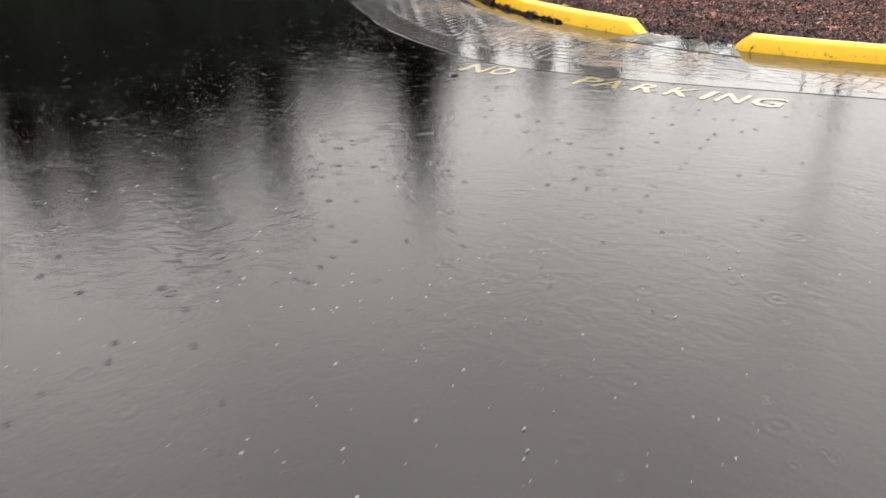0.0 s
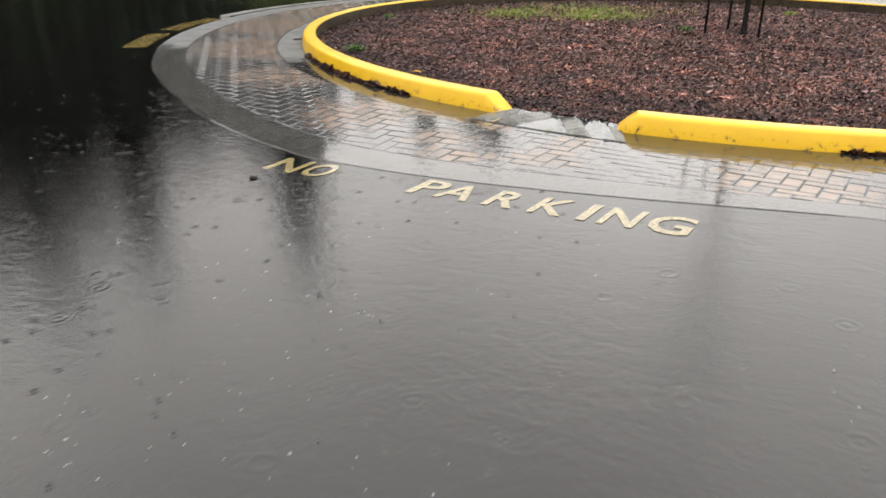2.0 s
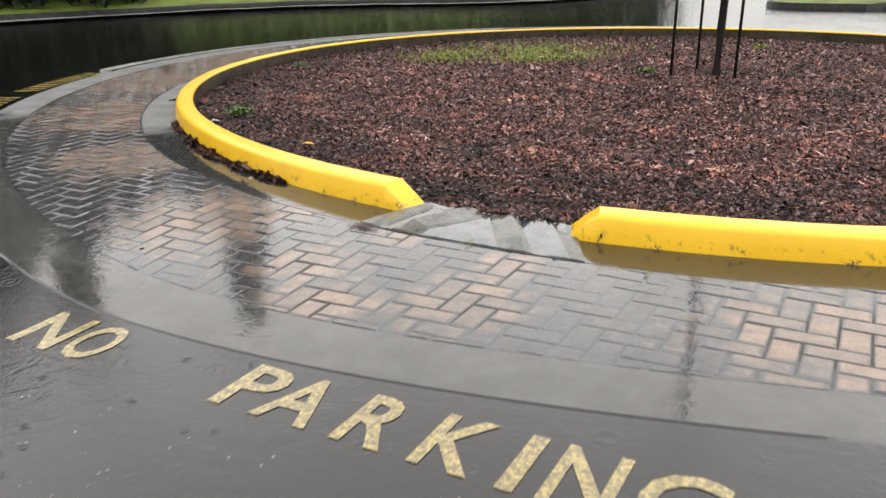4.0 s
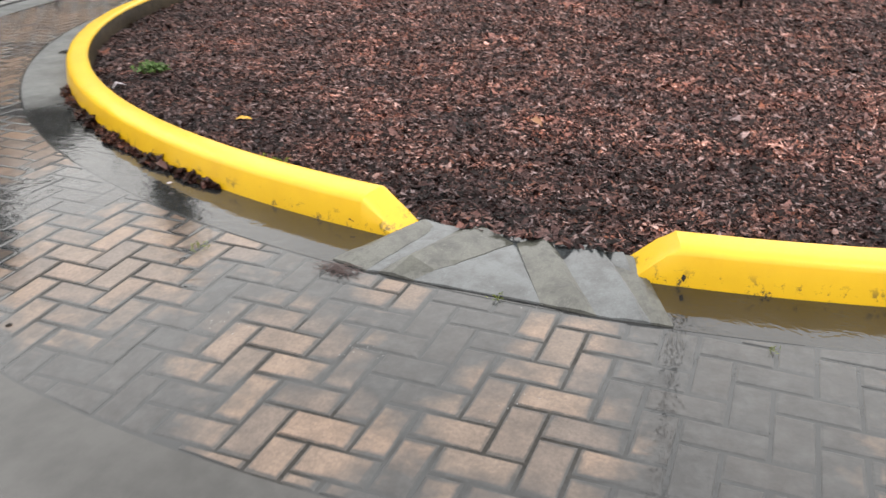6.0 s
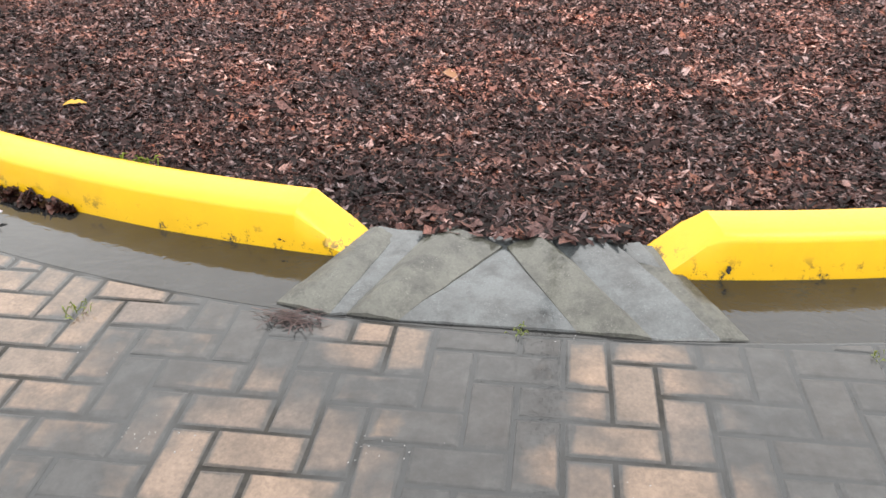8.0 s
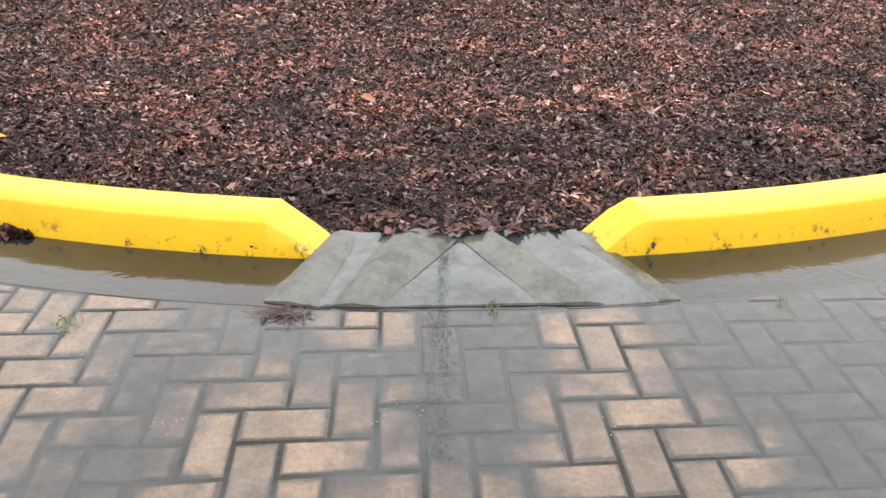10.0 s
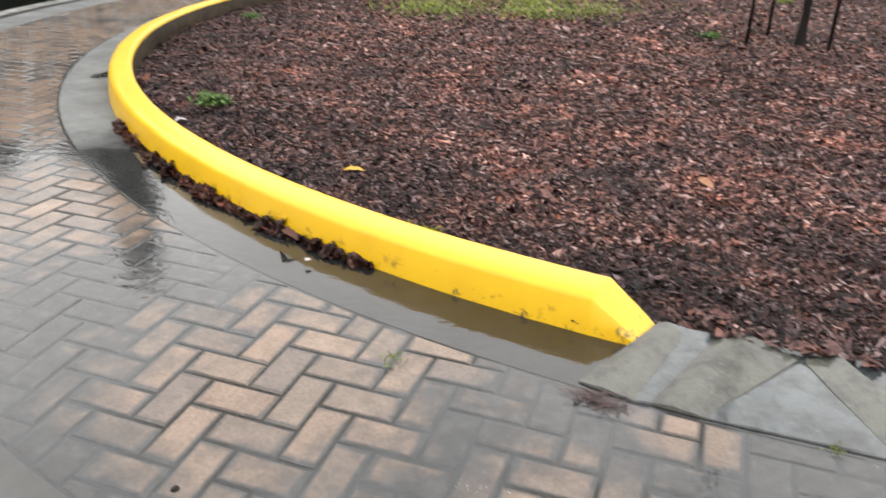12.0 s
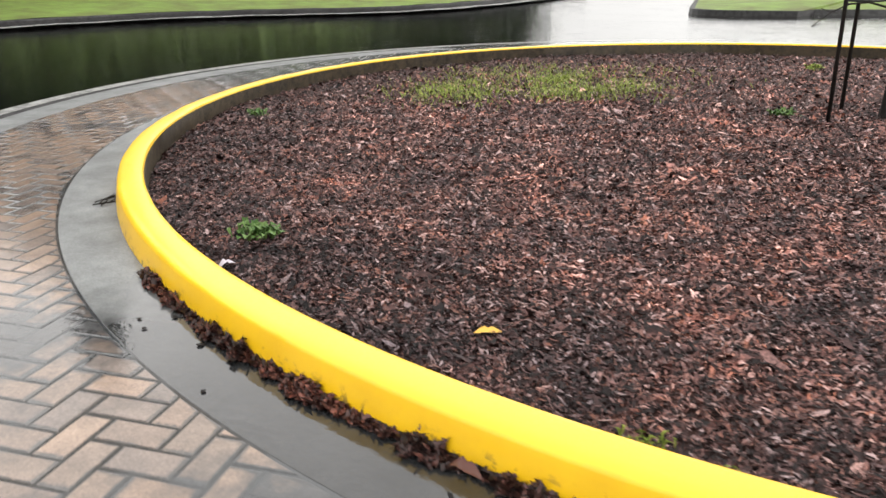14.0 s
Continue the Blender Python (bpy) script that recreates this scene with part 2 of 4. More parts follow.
def paint_mat(name, a, b, wear=(0.42, 0.56)):
    m = Mat(name, 0.5, 0.1)
    wear_mask = m.ramp(m.noise(60, 6, 0.75), (wear[0], 1.0), (wear[1], 0.0))
    c = m.mix(m.noise(9, 3), a, b)
    m.colour(m.mix(m.maths("MULTIPLY", wear_mask, 0.8), c, (0.06, 0.055, 0.045)))
    m.film(1.0, 0.06, ripples(m, 0.45, 0.3))
    return m.m


def litter_mat(name, stops, film=0.55, rough=0.5, dark_rim=False):
    m = Mat(name, rough, 0.15)
    c = m.ramp(m.island(), *stops)
    c = m.mix(1.0, c, m.ramp(m.noise(130, 5, 0.65), (0.32, 0.4), (0.5, 1.0), (0.68, 1.75)), "MULTIPLY")
    c = m.mix(1.0, c, m.ramp(m.noise(1.9, 5, 0.65), (0.32, (0.55, 0.57, 0.64)), (0.5, (1.02, 0.98, 0.99)), (0.68, (1.95, 1.62, 1.48))), "MULTIPLY")
    c = m.mix(1.0, c, m.ramp(m.noise(6.5, 5, 0.7), (0.34, (0.62, 0.64, 0.68)), (0.52, (1.0, 1.0, 1.0)), (0.66, (1.42, 1.18, 1.04))), "MULTIPLY")
    if dark_rim:
        # leaves darker along the outer rim of the bed, lighter a little farther in
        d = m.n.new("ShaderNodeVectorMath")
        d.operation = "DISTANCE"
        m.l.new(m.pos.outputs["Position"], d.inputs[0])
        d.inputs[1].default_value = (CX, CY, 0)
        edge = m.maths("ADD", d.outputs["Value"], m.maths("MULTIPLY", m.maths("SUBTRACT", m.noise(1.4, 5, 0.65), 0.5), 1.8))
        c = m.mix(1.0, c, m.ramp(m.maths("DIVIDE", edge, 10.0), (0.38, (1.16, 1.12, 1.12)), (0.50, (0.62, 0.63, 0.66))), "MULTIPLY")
    m.colour(c)
    m.film(film, 0.28, None)
    return m.m


def simple_mat(name, a, b, scale=20, rough=0.6, film=0.0, bump=0.4, dist=0.003, stretch=None):
    m = Mat(name, rough, 0.15)
    f = m.noise(scale, 5, 0.65, stretch)
    m.colour(m.mix(m.ramp(f, (0.3, 0.0), (0.7, 1.0)), a, b))
    m.link(m.bump(f, bump, dist), m.p.inputs["Normal"])
    if film:
        m.film(film, 0.1, None)
    return m.m


def leaf_mat(name, a, b, rough=0.5):
    m = Mat(name, rough, 0.15)
    c = m.mix(m.island(), a, b)
    m.colour(c)
    return m.m


ASPHALT = asphalt_mat()
BAND = wet_edge_mat("wet_band_concrete", (-11.0, 13.2, 0), 5.3, (0.022, 0.0215, 0.020), (0.042, 0.041, 0.039))
GUTTER = wet_edge_mat("wet_gutter_concrete", (-9.2, 11.2, 0), 3.5, (0.005, 0.0055, 0.006), (0.012, 0.0125, 0.013))
SPILL = concrete_mat("spillway_concrete", (0.049, 0.0555, 0.059), 0.6, 1.0, 0.06, False, 0.9)
SPILL_BAR = concrete_mat("spillway_bar_concrete", (0.060, 0.0605, 0.051), 0.65, 0.7, 0.2, False, 0.9)
KERB_GREY = concrete_mat("kerb_concrete", (0.032, 0.023, 0.013), 0.75, 0.08)
PALE_GUTTER = concrete_mat("pale_gutter_concrete", (0.24, 0.24, 0.23), 0.6, 0.6)
DARK_KERB = concrete_mat("dark_kerb_concrete", (0.022, 0.021, 0.021), 0.75, 0.15)
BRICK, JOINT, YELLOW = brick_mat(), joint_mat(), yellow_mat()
LETTER = paint_mat("yellow_letter_paint", (0.42, 0.325, 0.10), (0.30, 0.235, 0.085), (0.45, 0.62))
WORN = paint_mat("worn_yellow_paint", (0.42, 0.31, 0.06), (0.30, 0.23, 0.06), (0.42, 0.55))
SOIL = simple_mat("mulch_soil", (0.016, 0.008, 0.0065), (0.05, 0.025, 0.021), 45, 0.9, 0.0, 0.9, 0.02)
# the palest stops are sky glints on wet leaves, painted as leaf colour
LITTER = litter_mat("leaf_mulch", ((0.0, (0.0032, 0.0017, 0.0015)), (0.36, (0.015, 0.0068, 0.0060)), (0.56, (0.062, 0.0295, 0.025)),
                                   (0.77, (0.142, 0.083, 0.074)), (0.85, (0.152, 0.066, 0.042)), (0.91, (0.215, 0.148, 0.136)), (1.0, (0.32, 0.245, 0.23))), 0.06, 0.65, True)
SLUDGE = litter_mat("wet_leaf_sludge", ((0.0, (0.006, 0.0032, 0.0028)), (0.6, (0.026, 0.011, 0.0085)), (1.0, (0.09, 0.038, 0.029))), 0.15)
TURF = simple_mat("turf", (0.028, 0.05, 0.009), (0.06, 0.09, 0.016), 14, 0.7, 0.0, 0.8, 0.03)
LAWN = simple_mat("bright_turf", (0.062, 0.066, 0.016), (0.11, 0.175, 0.03), 1.6, 0.7, 0.0, 0.8, 0.03)
BLADE = leaf_mat("grass_blade", (0.09, 0.13, 0.016), (0.21, 0.24, 0.045))
WEED = leaf_mat("weed_leaf", (0.035, 0.075, 0.016), (0.08, 0.13, 0.035))
BARK = simple_mat("wet_bark", (0.004, 0.003, 0.0026), (0.012, 0.0095, 0.008), 60, 0.8, 0.05, 0.8, 0.004, ((1, 1, 0.2), (0, 0, 0)))
STAKE = simple_mat("dark_wood_stake", (0.004, 0.003, 0.0025), (0.012, 0.009, 0.007), 50, 0.8, 0.05, 0.6, 0.002, ((1, 1, 0.1), (0, 0, 0)))
STRAP = simple_mat("black_rubber", (0.012, 0.012, 0.012), (0.03, 0.03, 0.03), 40, 0.5)
NEEDLES = leaf_mat("conifer_needles", (0.0045, 0.008, 0.0045), (0.014, 0.021, 0.010), 0.7)
# needles made paler and greyer: rain haze put into their colour
HAZED_NEEDLES = leaf_mat("hazed_needles", (0.014, 0.023, 0.012), (0.045, 0.060, 0.034), 0.7)
YLEAF = leaf_mat("yellow_leaf", (0.42, 0.24, 0.035), (0.5, 0.33, 0.09))
BEAD = simple_mat("water_bead", (0.16, 0.16, 0.16), (0.30, 0.30, 0.30), 30, 0.3, 0.4)
PALE = simple_mat("pale_scrap", (0.3, 0.27, 0.3), (0.42, 0.38, 0.4), 30)
NEEDLE_BROWN = leaf_mat("brown_needle", (0.032, 0.022, 0.021), (0.095, 0.064, 0.062))
BROWN_LEAF = leaf_mat("brown_leaf", (0.055, 0.024, 0.018), (0.085, 0.036, 0.028), 0.35)
TLEAF = leaf_mat("tan_leaf", (0.24, 0.12, 0.06), (0.3, 0.17, 0.11))


# ---- building helpers ----
def mesh_of(bm, name, smooth=False):
    me = bpy.data.meshes.new(name)
    bm.to_mesh(me)
    bm.free()
    for f in me.polygons:
        f.use_smooth = smooth
    return me


def part(name, bm, material, parent=None, label="", smooth=False):
    me = mesh_of(bm, name, smooth)
    me.materials.append(material)
    ob = new(name, me)
    ob.parent = parent
    return tagged(ob, label)


def from_arrays(name, verts, faces, material, parent=None, soft=False):
    """One mesh object out of generated arrays; faces is an n x k array."""
    me = bpy.data.meshes.new(name)
    faces = np.asarray(faces, dtype=np.int32)
    verts = np.asarray(verts, dtype=np.float32)
    k = faces.shape[1]
    me.vertices.add(len(verts))
    me.vertices.foreach_set("co", verts.ravel())
    me.loops.add(faces.size)
    me.loops.foreach_set("vertex_index", faces.ravel())
    me.polygons.add(len(faces))
    me.polygons.foreach_set("loop_start", np.arange(0, faces.size, k, dtype=np.int32))
    me.update(calc_edges=True)
    if soft:
        me.polygons.foreach_set("use_smooth", np.ones(len(faces), dtype=bool))
    me.materials.append(material)
    ob = new(name, me)
    ob.parent = parent
    return ob


R_IN, R_TOP, R_FOOT, R_GUT, R_BRICK, R_BAND = 5.32, 5.45, 5.485, 5.772, 6.768, 7.095


def smooth01(v):
    v = min(1.0, max(0.0, v))
    return v * v * (3 - 2 * v)


def gz(x, y):
    """The height of the paving: level round the island, with the road's cross fall on the near side."""
    near = smooth01((7.35 - y) / 1.6)
    return TWIST * min(2.1, max(-1.25, x + 3.1)) * near


TWIST = 0.072


def road_z(x, y):
    """The asphalt: flush with the edging where it is flooded, a low step under it farther round."""
    deg = math.degrees(math.atan2(y - CY, x - CX)) % 360
    step = smooth01((240 - deg) / 14) * smooth01((deg - 20) / 20)
    return gz(x, y) - 0.004 - 0.045 * step + 0.005 * noise.noise((x * 0.6, y * 0.6, 3))


def polar(r, deg, z=0.0):
    a = radians(deg)
    return (CX + r * math.cos(a), CY + r * math.sin(a), z)


def ring(name, r0, r1, deg0, deg1, dz, material, rings=2, step=2.0, thick=0.12, rough=0.0):
    """A curved slab of paving from r0 to r1, following the paving's height."""
    bm = bmesh.new()
    n = max(2, int((deg1 - deg0) / step) + 1)
    top, low = [], []
    for i in range(n):
        d = deg0 + (deg1 - deg0) * i / (n - 1)
        row = []
        for j in range(rings + 1):
            r = r0 + (r1 - r0) * j / rings
            x, y, _ = polar(r, d)
            row.append(bm.verts.new((x, y, gz(x, y) + dz + rough * noise.noise((x * 1.5, y * 1.5, 0)))))
        top.append(row)
        low.append([bm.verts.new((v.co.x, v.co.y, v.co.z - thick)) for v in (row[0], row[-1])])
    closed = abs(deg1 - deg0 - 360) < 1e-6
    for i in range(n - 1):
        for j in range(rings):
            bm.faces.new((top[i][j], top[i][j + 1], top[i + 1][j + 1], top[i + 1][j]))
        bm.faces.new((top[i][0], top[i + 1][0], low[i + 1][0], low[i][0]))
        bm.faces.new((top[i + 1][-1], top[i][-1], low[i][1], low[i + 1][1]))
    if not closed:
        for i in (0, n - 1):
            bm.faces.new([*top[i], low[i][1], low[i][0]])
    bmesh.ops.remove_doubles(bm, verts=bm.verts, dist=1e-5)
    bmesh.ops.recalc_face_normals(bm, faces=bm.faces)
    return part(name, bm, material)


def tube(points, radii, sides=8, cap=True):
    """A tapered tube along a line of points."""
    bm = bmesh.new()
    loops = []
    for i, p in enumerate(points):
        p = Vector(p)
        d = Vector(points[min(i + 1, len(points) - 1)]) - Vector(points[max(i - 1, 0)])
        q = d.to_track_quat("Z", "Y")
        loops.append([bm.verts.new(p + q @ Vector((radii[i] * math.cos(k * math.tau / sides), radii[i] * math.sin(k * math.tau / sides), 0))) for k in range(sides)])
    for a, b in zip(loops, loops[1:]):
        for k in range(sides):
            bm.faces.new((a[k], a[(k + 1) % sides], b[(k + 1) % sides], b[k]))
    if cap:
        bm.faces.new(loops[0][::-1])
        bm.faces.new(loops[-1])
    return bm


def blades(n, spread, height, lean, seed, width=0.006, spots=None):
    """Arrays for grass blades: each a bent strip of two quads."""
    rng = np.random.default_rng(seed)
    base = np.c_[rng.normal(0, spread[0], n), rng.normal(0, spread[1], n)] if spots is None else spots
    n = len(base)
    ang = rng.uniform(0, math.tau, n)
    h = height * rng.uniform(0.5, 1.1, n)
    ln = lean * rng.uniform(0.3, 1.2, n) * h
    dx, dy = np.cos(ang), np.sin(ang)
    w = width * rng.uniform(0.7, 1.3, n)
    v = np.zeros((n, 6, 3))
    for k, (f, g, ww) in enumerate(((0, 0, 1), (0.35, 0.6, 0.8), (1.0, 1.0, 0.15))):
        for s in (0, 1):
            sx = (1 if s else -1) * w * ww / 2
            v[:, 2 * k + s, 0] = base[:, 0] + dx * ln * f - dy * sx
            v[:, 2 * k + s, 1] = base[:, 1] + dy * ln * f + dx * sx
            v[:, 2 * k + s, 2] = h * g
    idx = np.arange(n)[:, None] * 6
    f = np.concatenate([idx + np.array([0, 1, 3, 2]), idx + np.array([2, 3, 5, 4])])
    return v.reshape(-1, 3), f


# ---- ground and road ----
def ground_sheet():
    bm = bmesh.new()
    rows = []
    for r in (9, 16, 30, 60, 120, 300, 900):
        rows.append([bm.verts.new((CX + r * math.cos(a * math.tau / 96), CY + r * math.sin(a * math.tau / 96), -0.35)) for a in range(96)])
    for a, b in zip(rows, rows[1:]):
        for k in range(96):
            bm.faces.new((a[k], b[k], b[(k + 1) % 96], a[(k + 1) % 96]))
    bm.faces.new(rows[0])
    bmesh.ops.recalc_face_normals(bm, faces=bm.faces)
    return tagged(part("ground", bm, TURF), "green turf ground reaching to the horizon", "ground", "", "structure")


def road_sheet():
    bm = bmesh.new()
    rad = [R_BAND + 0.012] + [7.16 + 0.08 * k for k in range(20)] + [8.9, 9.2, 9.6, 10, 10.5, 11, 11.7, 12.5, 13.5, 14.5, 18, 24, 34, 50, 80, 140]
    n = 360
    rows = []
    for r in rad:
        row = []
        for k in range(n):
            x, y, _ = polar(r, k * 360 / n)
            row.append(bm.verts.new((x, y, road_z(x, y))))
        rows.append(row)
    for a, b in zip(rows, rows[1:]):
        for k in range(n):
            bm.faces.new((a[k], b[k], b[(k + 1) % n], a[(k + 1) % n]))
    bmesh.ops.recalc_face_normals(bm, faces=bm.faces)
    return tagged(part("road", bm, ASPHALT, None, "", True), "dark asphalt road flooded with a film of rain water", "road", "", "structure")


ground_sheet()
road_sheet()
tagged(ring("pavement_edge_band", R_BRICK + 0.006, R_BAND, 0, 360, 0.0, BAND, 6, 0.6), "pale wet concrete edging band round the brick apron", "edging", "", "structure")
tagged(ring("gutter", R_FOOT - 0.02, R_GUT - 0.006, 0, 360, -0.002, GUTTER, 4, 0.8), "wet dark concrete gutter with standing water along the kerb", "gutter", "", "structure")
tagged(ring("pavement_lip", R_BAND + 0.14, R_BAND + 0.31, 95, 197, -0.010, PALE_GUTTER, 2, 0.6), "pale worn concrete lip along the edge of the road", "edging", "", "structure")
tagged(ring("pavement_joint", R_BAND + 0.016, R_BAND + 0.136, 95, 197, -0.008, DARK_KERB, 2, 0.6), "dark wet joint between the edging band and the lip", "joint", "", "structure")
pavement = tagged(ring("pavement", R_GUT - 0.004, R_BRICK + 0.004, 0, 360, -0.0035, JOINT, 20, 0.6), "wet herringbone brick apron round the island", "pavement", "", "structure")


# ---- kerbs ----
def kerb(name, d0, d1, taper0, taper1, slant, label):
    """A curved kerb with a battered face and rounded edges; the tapers (in degrees) end it in a slope."""
    prof = [(R_FOOT, -0.05), (R_FOOT - 0.005, 0.03), (R_TOP + 0.016, 0.108), (R_TOP + 0.0135, 0.1165), (R_TOP + 0.008, 0.1240), (R_TOP - 0.001, 0.1300), (R_TOP - 0.014, 0.1345), (R_TOP - 0.03, 0.1370),
            (R_IN + 0.03, 0.142), (R_IN + 0.017, 0.1405), (R_IN + 0.008, 0.137), (R_IN + 0.002, 0.129), (R_IN, 0.112)]
    bm = bmesh.new()
    at = []
    d = d0
    while d < d1 - 1e-6:
        at.append(d)
        d += 1.0
    at.append(d1)
    for t, s in ((taper0, 1), (taper1, -1)):
        if t:
            at += [(d0 if s > 0 else d1) + s * t, (d0 if s > 0 else d1) + s * t * 0.06]
    at = sorted(set(round(v, 4) for v in at))
    rows = []
    for d in at:
        f = 1.0
        if taper0:
            f = min(f, max(0.0, (d - d0) / taper0))
        if taper1:
            f = min(f, max(0.0, (d1 - d) / taper1))
        lim = 0.004 + 0.140 * f
        row = []
        for r, z in prof:
            wob = 0.003 * noise.noise((d * 0.6, r * 2, z * 4))
            skew = (R_FOOT - r) / (R_FOOT - R_IN) * slant
            near0, near1 = smooth01(1 - (d - d0) / 4), smooth01(1 - (d1 - d) / 4)
            turn = (skew * near1 if taper1 else 0) - (skew * near0 if taper0 else 0)
            row.append(bm.verts.new(polar(r + wob, d + turn, min(z, lim) + (wob if z > 0.1 and f > 0.9 else 0))))
        rows.append(row)
    for a, b in zip(rows, rows[1:]):
        for j in range(len(prof) - 1):
            bm.faces.new((a[j], b[j], b[j + 1], a[j + 1]))
    for row in (rows[0], rows[-1]):
        bm.faces.new(row)
    bmesh.ops.recalc_face_normals(bm, faces=bm.faces)
    ob = tagged(part(name, bm, YELLOW, None, "", True), label, "kerb", "island kerbs", "structure")
    ob.data.set_sharp_from_angle(angle=radians(28))
    inner = bmesh.new()
    rr = []
    for d in at:
        f = min(1.0, (d - d0) / taper0 if taper0 else 1.0, (d1 - d) / taper1 if taper1 else 1.0)
        h = max(0.0, 0.004 + 0.140 * f)
        rr.append([inner.verts.new(polar(R_IN - 0.006, d, min(0.119, h))), inner.verts.new(polar(R_IN - 0.006, d, -0.12)),
                   inner.verts.new(polar(R_IN + 0.03, d, min(0.119, h) - 0.004)), inner.verts.new(polar(R_IN + 0.03, d, -0.12))])
    for a, b in zip(rr, rr[1:]):
        inner.faces.new((a[0], a[1], b[1], b[0]))
        inner.faces.new((a[2], b[2], b[3], a[3]))
        inner.faces.new((a[0], b[0], b[2], a[2]))
    for row in (rr[0], rr[-1]):
        inner.faces.new((row[0], row[2], row[3], row[1]))
    bmesh.ops.recalc_face_normals(inner, faces=inner.faces)
    part("inner_face", inner, KERB_GREY, ob, "bare brown-stained concrete inner face")
    return ob


D_LEFT, D_RIGHT = -94.40, -84.49
kerb("kerb_left", -269.0, D_LEFT, 0, 1.65, 0.28, "bright yellow painted concrete kerb with a sloped end")
kerb("kerb_right", D_RIGHT, 91.0, 1.5, 0, 0.5, "bright yellow painted concrete kerb with a chipped sloped end")


# ---- island bed ----
def bed_height(x, y):
    r = math.hypot(x - CX, y - CY)
    dome = 0.11 * (1 - min(1.0, r / R_IN)) ** 1.5
    return -0.015 + dome + 0.02 * noise.noise((x * 0.9, y * 0.9, 5)) + 0.012 * noise.noise((x * 3.5, y * 3.5, 2))


def island_bed():
    bm = bmesh.new()
    rad = [R_IN - 0.008] + [5.0, 4.7, 4.4, 4.1, 3.8, 3.4, 3.0, 2.5, 2.0, 1.4, 0.7]
    n = 200
    rows = []
    for r in rad:
        row = []
        for k in range(n):
            x, y, _ = polar(r, k * 360 / n)
            row.append(bm.verts.new((x, y, bed_height(x, y))))
        rows.append(row)
    for a, b in zip(rows, rows[1:]):
        for k in range(n):
            bm.faces.new((a[k], a[(k + 1) % n], b[(k + 1) % n], b[k]))
    bm.faces.new(rows[-1])
    bmesh.ops.recalc_face_normals(bm, faces=bm.faces)
    return tagged(part("mulch_bed", bm, SOIL, None, "", True), "dark soil bed under the mulch of the island", "planting bed", "", "structure")


island_bed()


def leaf_scatter(n, place, size, seed, tilt=0.5):
    """Arrays of small folded leaf scraps at generated places (n x 3)."""
    rng = np.random.default_rng(seed)
    p = place
    n = len(p)
    a = rng.uniform(0, math.tau, n)
    L = size * rng.lognormal(0, 0.35, n)
    W = L * rng.uniform(0.25, 0.6, n)
    pitch, roll = rng.normal(0, tilt, n), rng.normal(0, tilt, n)
    fold = rng.uniform(-0.25, 0.5, n)
    loc = np.array([(-0.5, 0, 0), (-0.12, -0.5, 1), (0.5, 0.1, 0), (0.1, 0.5, 1), (0, 0, 0)])
    v = np.zeros((n, 5, 3))
    for k, (lx, ly, lf) in enumerate(loc):
        jit = rng.uniform(0.7, 1.3, (n, 2))
        x = lx * L * jit[:, 0]
        y = ly * W * jit[:, 1]
        z = lf * fold * W * 0.6 + x * np.sin(pitch) + y * np.sin(roll)
        v[:, k, 0] = p[:, 0] + x * np.cos(a) - y * np.sin(a)
        v[:, k, 1] = p[:, 1] + x * np.sin(a) + y * np.cos(a)
        v[:, k, 2] = p[:, 2] + z + 0.004
    idx = np.arange(n)[:, None] * 5
    f = np.concatenate([idx + np.array(t) for t in ((0, 1, 4), (1, 2, 4), (2, 3, 4), (3, 0, 4))])
    return v.reshape(-1, 3), f


def lobed_leaves(p, size, seed, tilt=0.4):
    """Arrays of curled, lobed dead leaves and torn strips of them."""
    rng = np.random.default_rng(seed)
    n, m = len(p), 7
    a = rng.uniform(0, math.tau, n)
    L = size * rng.lognormal(0, 0.4, n)
    W = L * rng.uniform(0.22, 0.75, n)
    pitch, roll, curl = rng.normal(0, tilt, n), rng.normal(0, tilt, n), rng.uniform(-0.5, 1.1, n)
    v = np.zeros((n, m + 1, 3))
    for k in range(m):
        th = k * math.tau / m + rng.uniform(-0.25, 0.25, n)
        rad = (0.5 if k % 2 == 0 else 0.3) * rng.uniform(0.65, 1.25, n)
        x, y = np.cos(th) * rad * L, np.sin(th) * rad * W
        z = curl * y * y / np.maximum(W, 0.004) * 1.6 + 0.4 * curl * x * x / L + x * np.sin(pitch) + y * np.sin(roll)
        v[:, k, 0] = p[:, 0] + x * np.cos(a) - y * np.sin(a)
        v[:, k, 1] = p[:, 1] + x * np.sin(a) + y * np.cos(a)
        v[:, k, 2] = p[:, 2] + z + 0.004
    v[:, m] = p
    v[:, m, 2] += 0.004
    idx = np.arange(n)[:, None] * (m + 1)
    f = np.concatenate([idx + np.array((k, (k + 1) % m, m)) for k in range(m)])
    return v.reshape(-1, 3), f


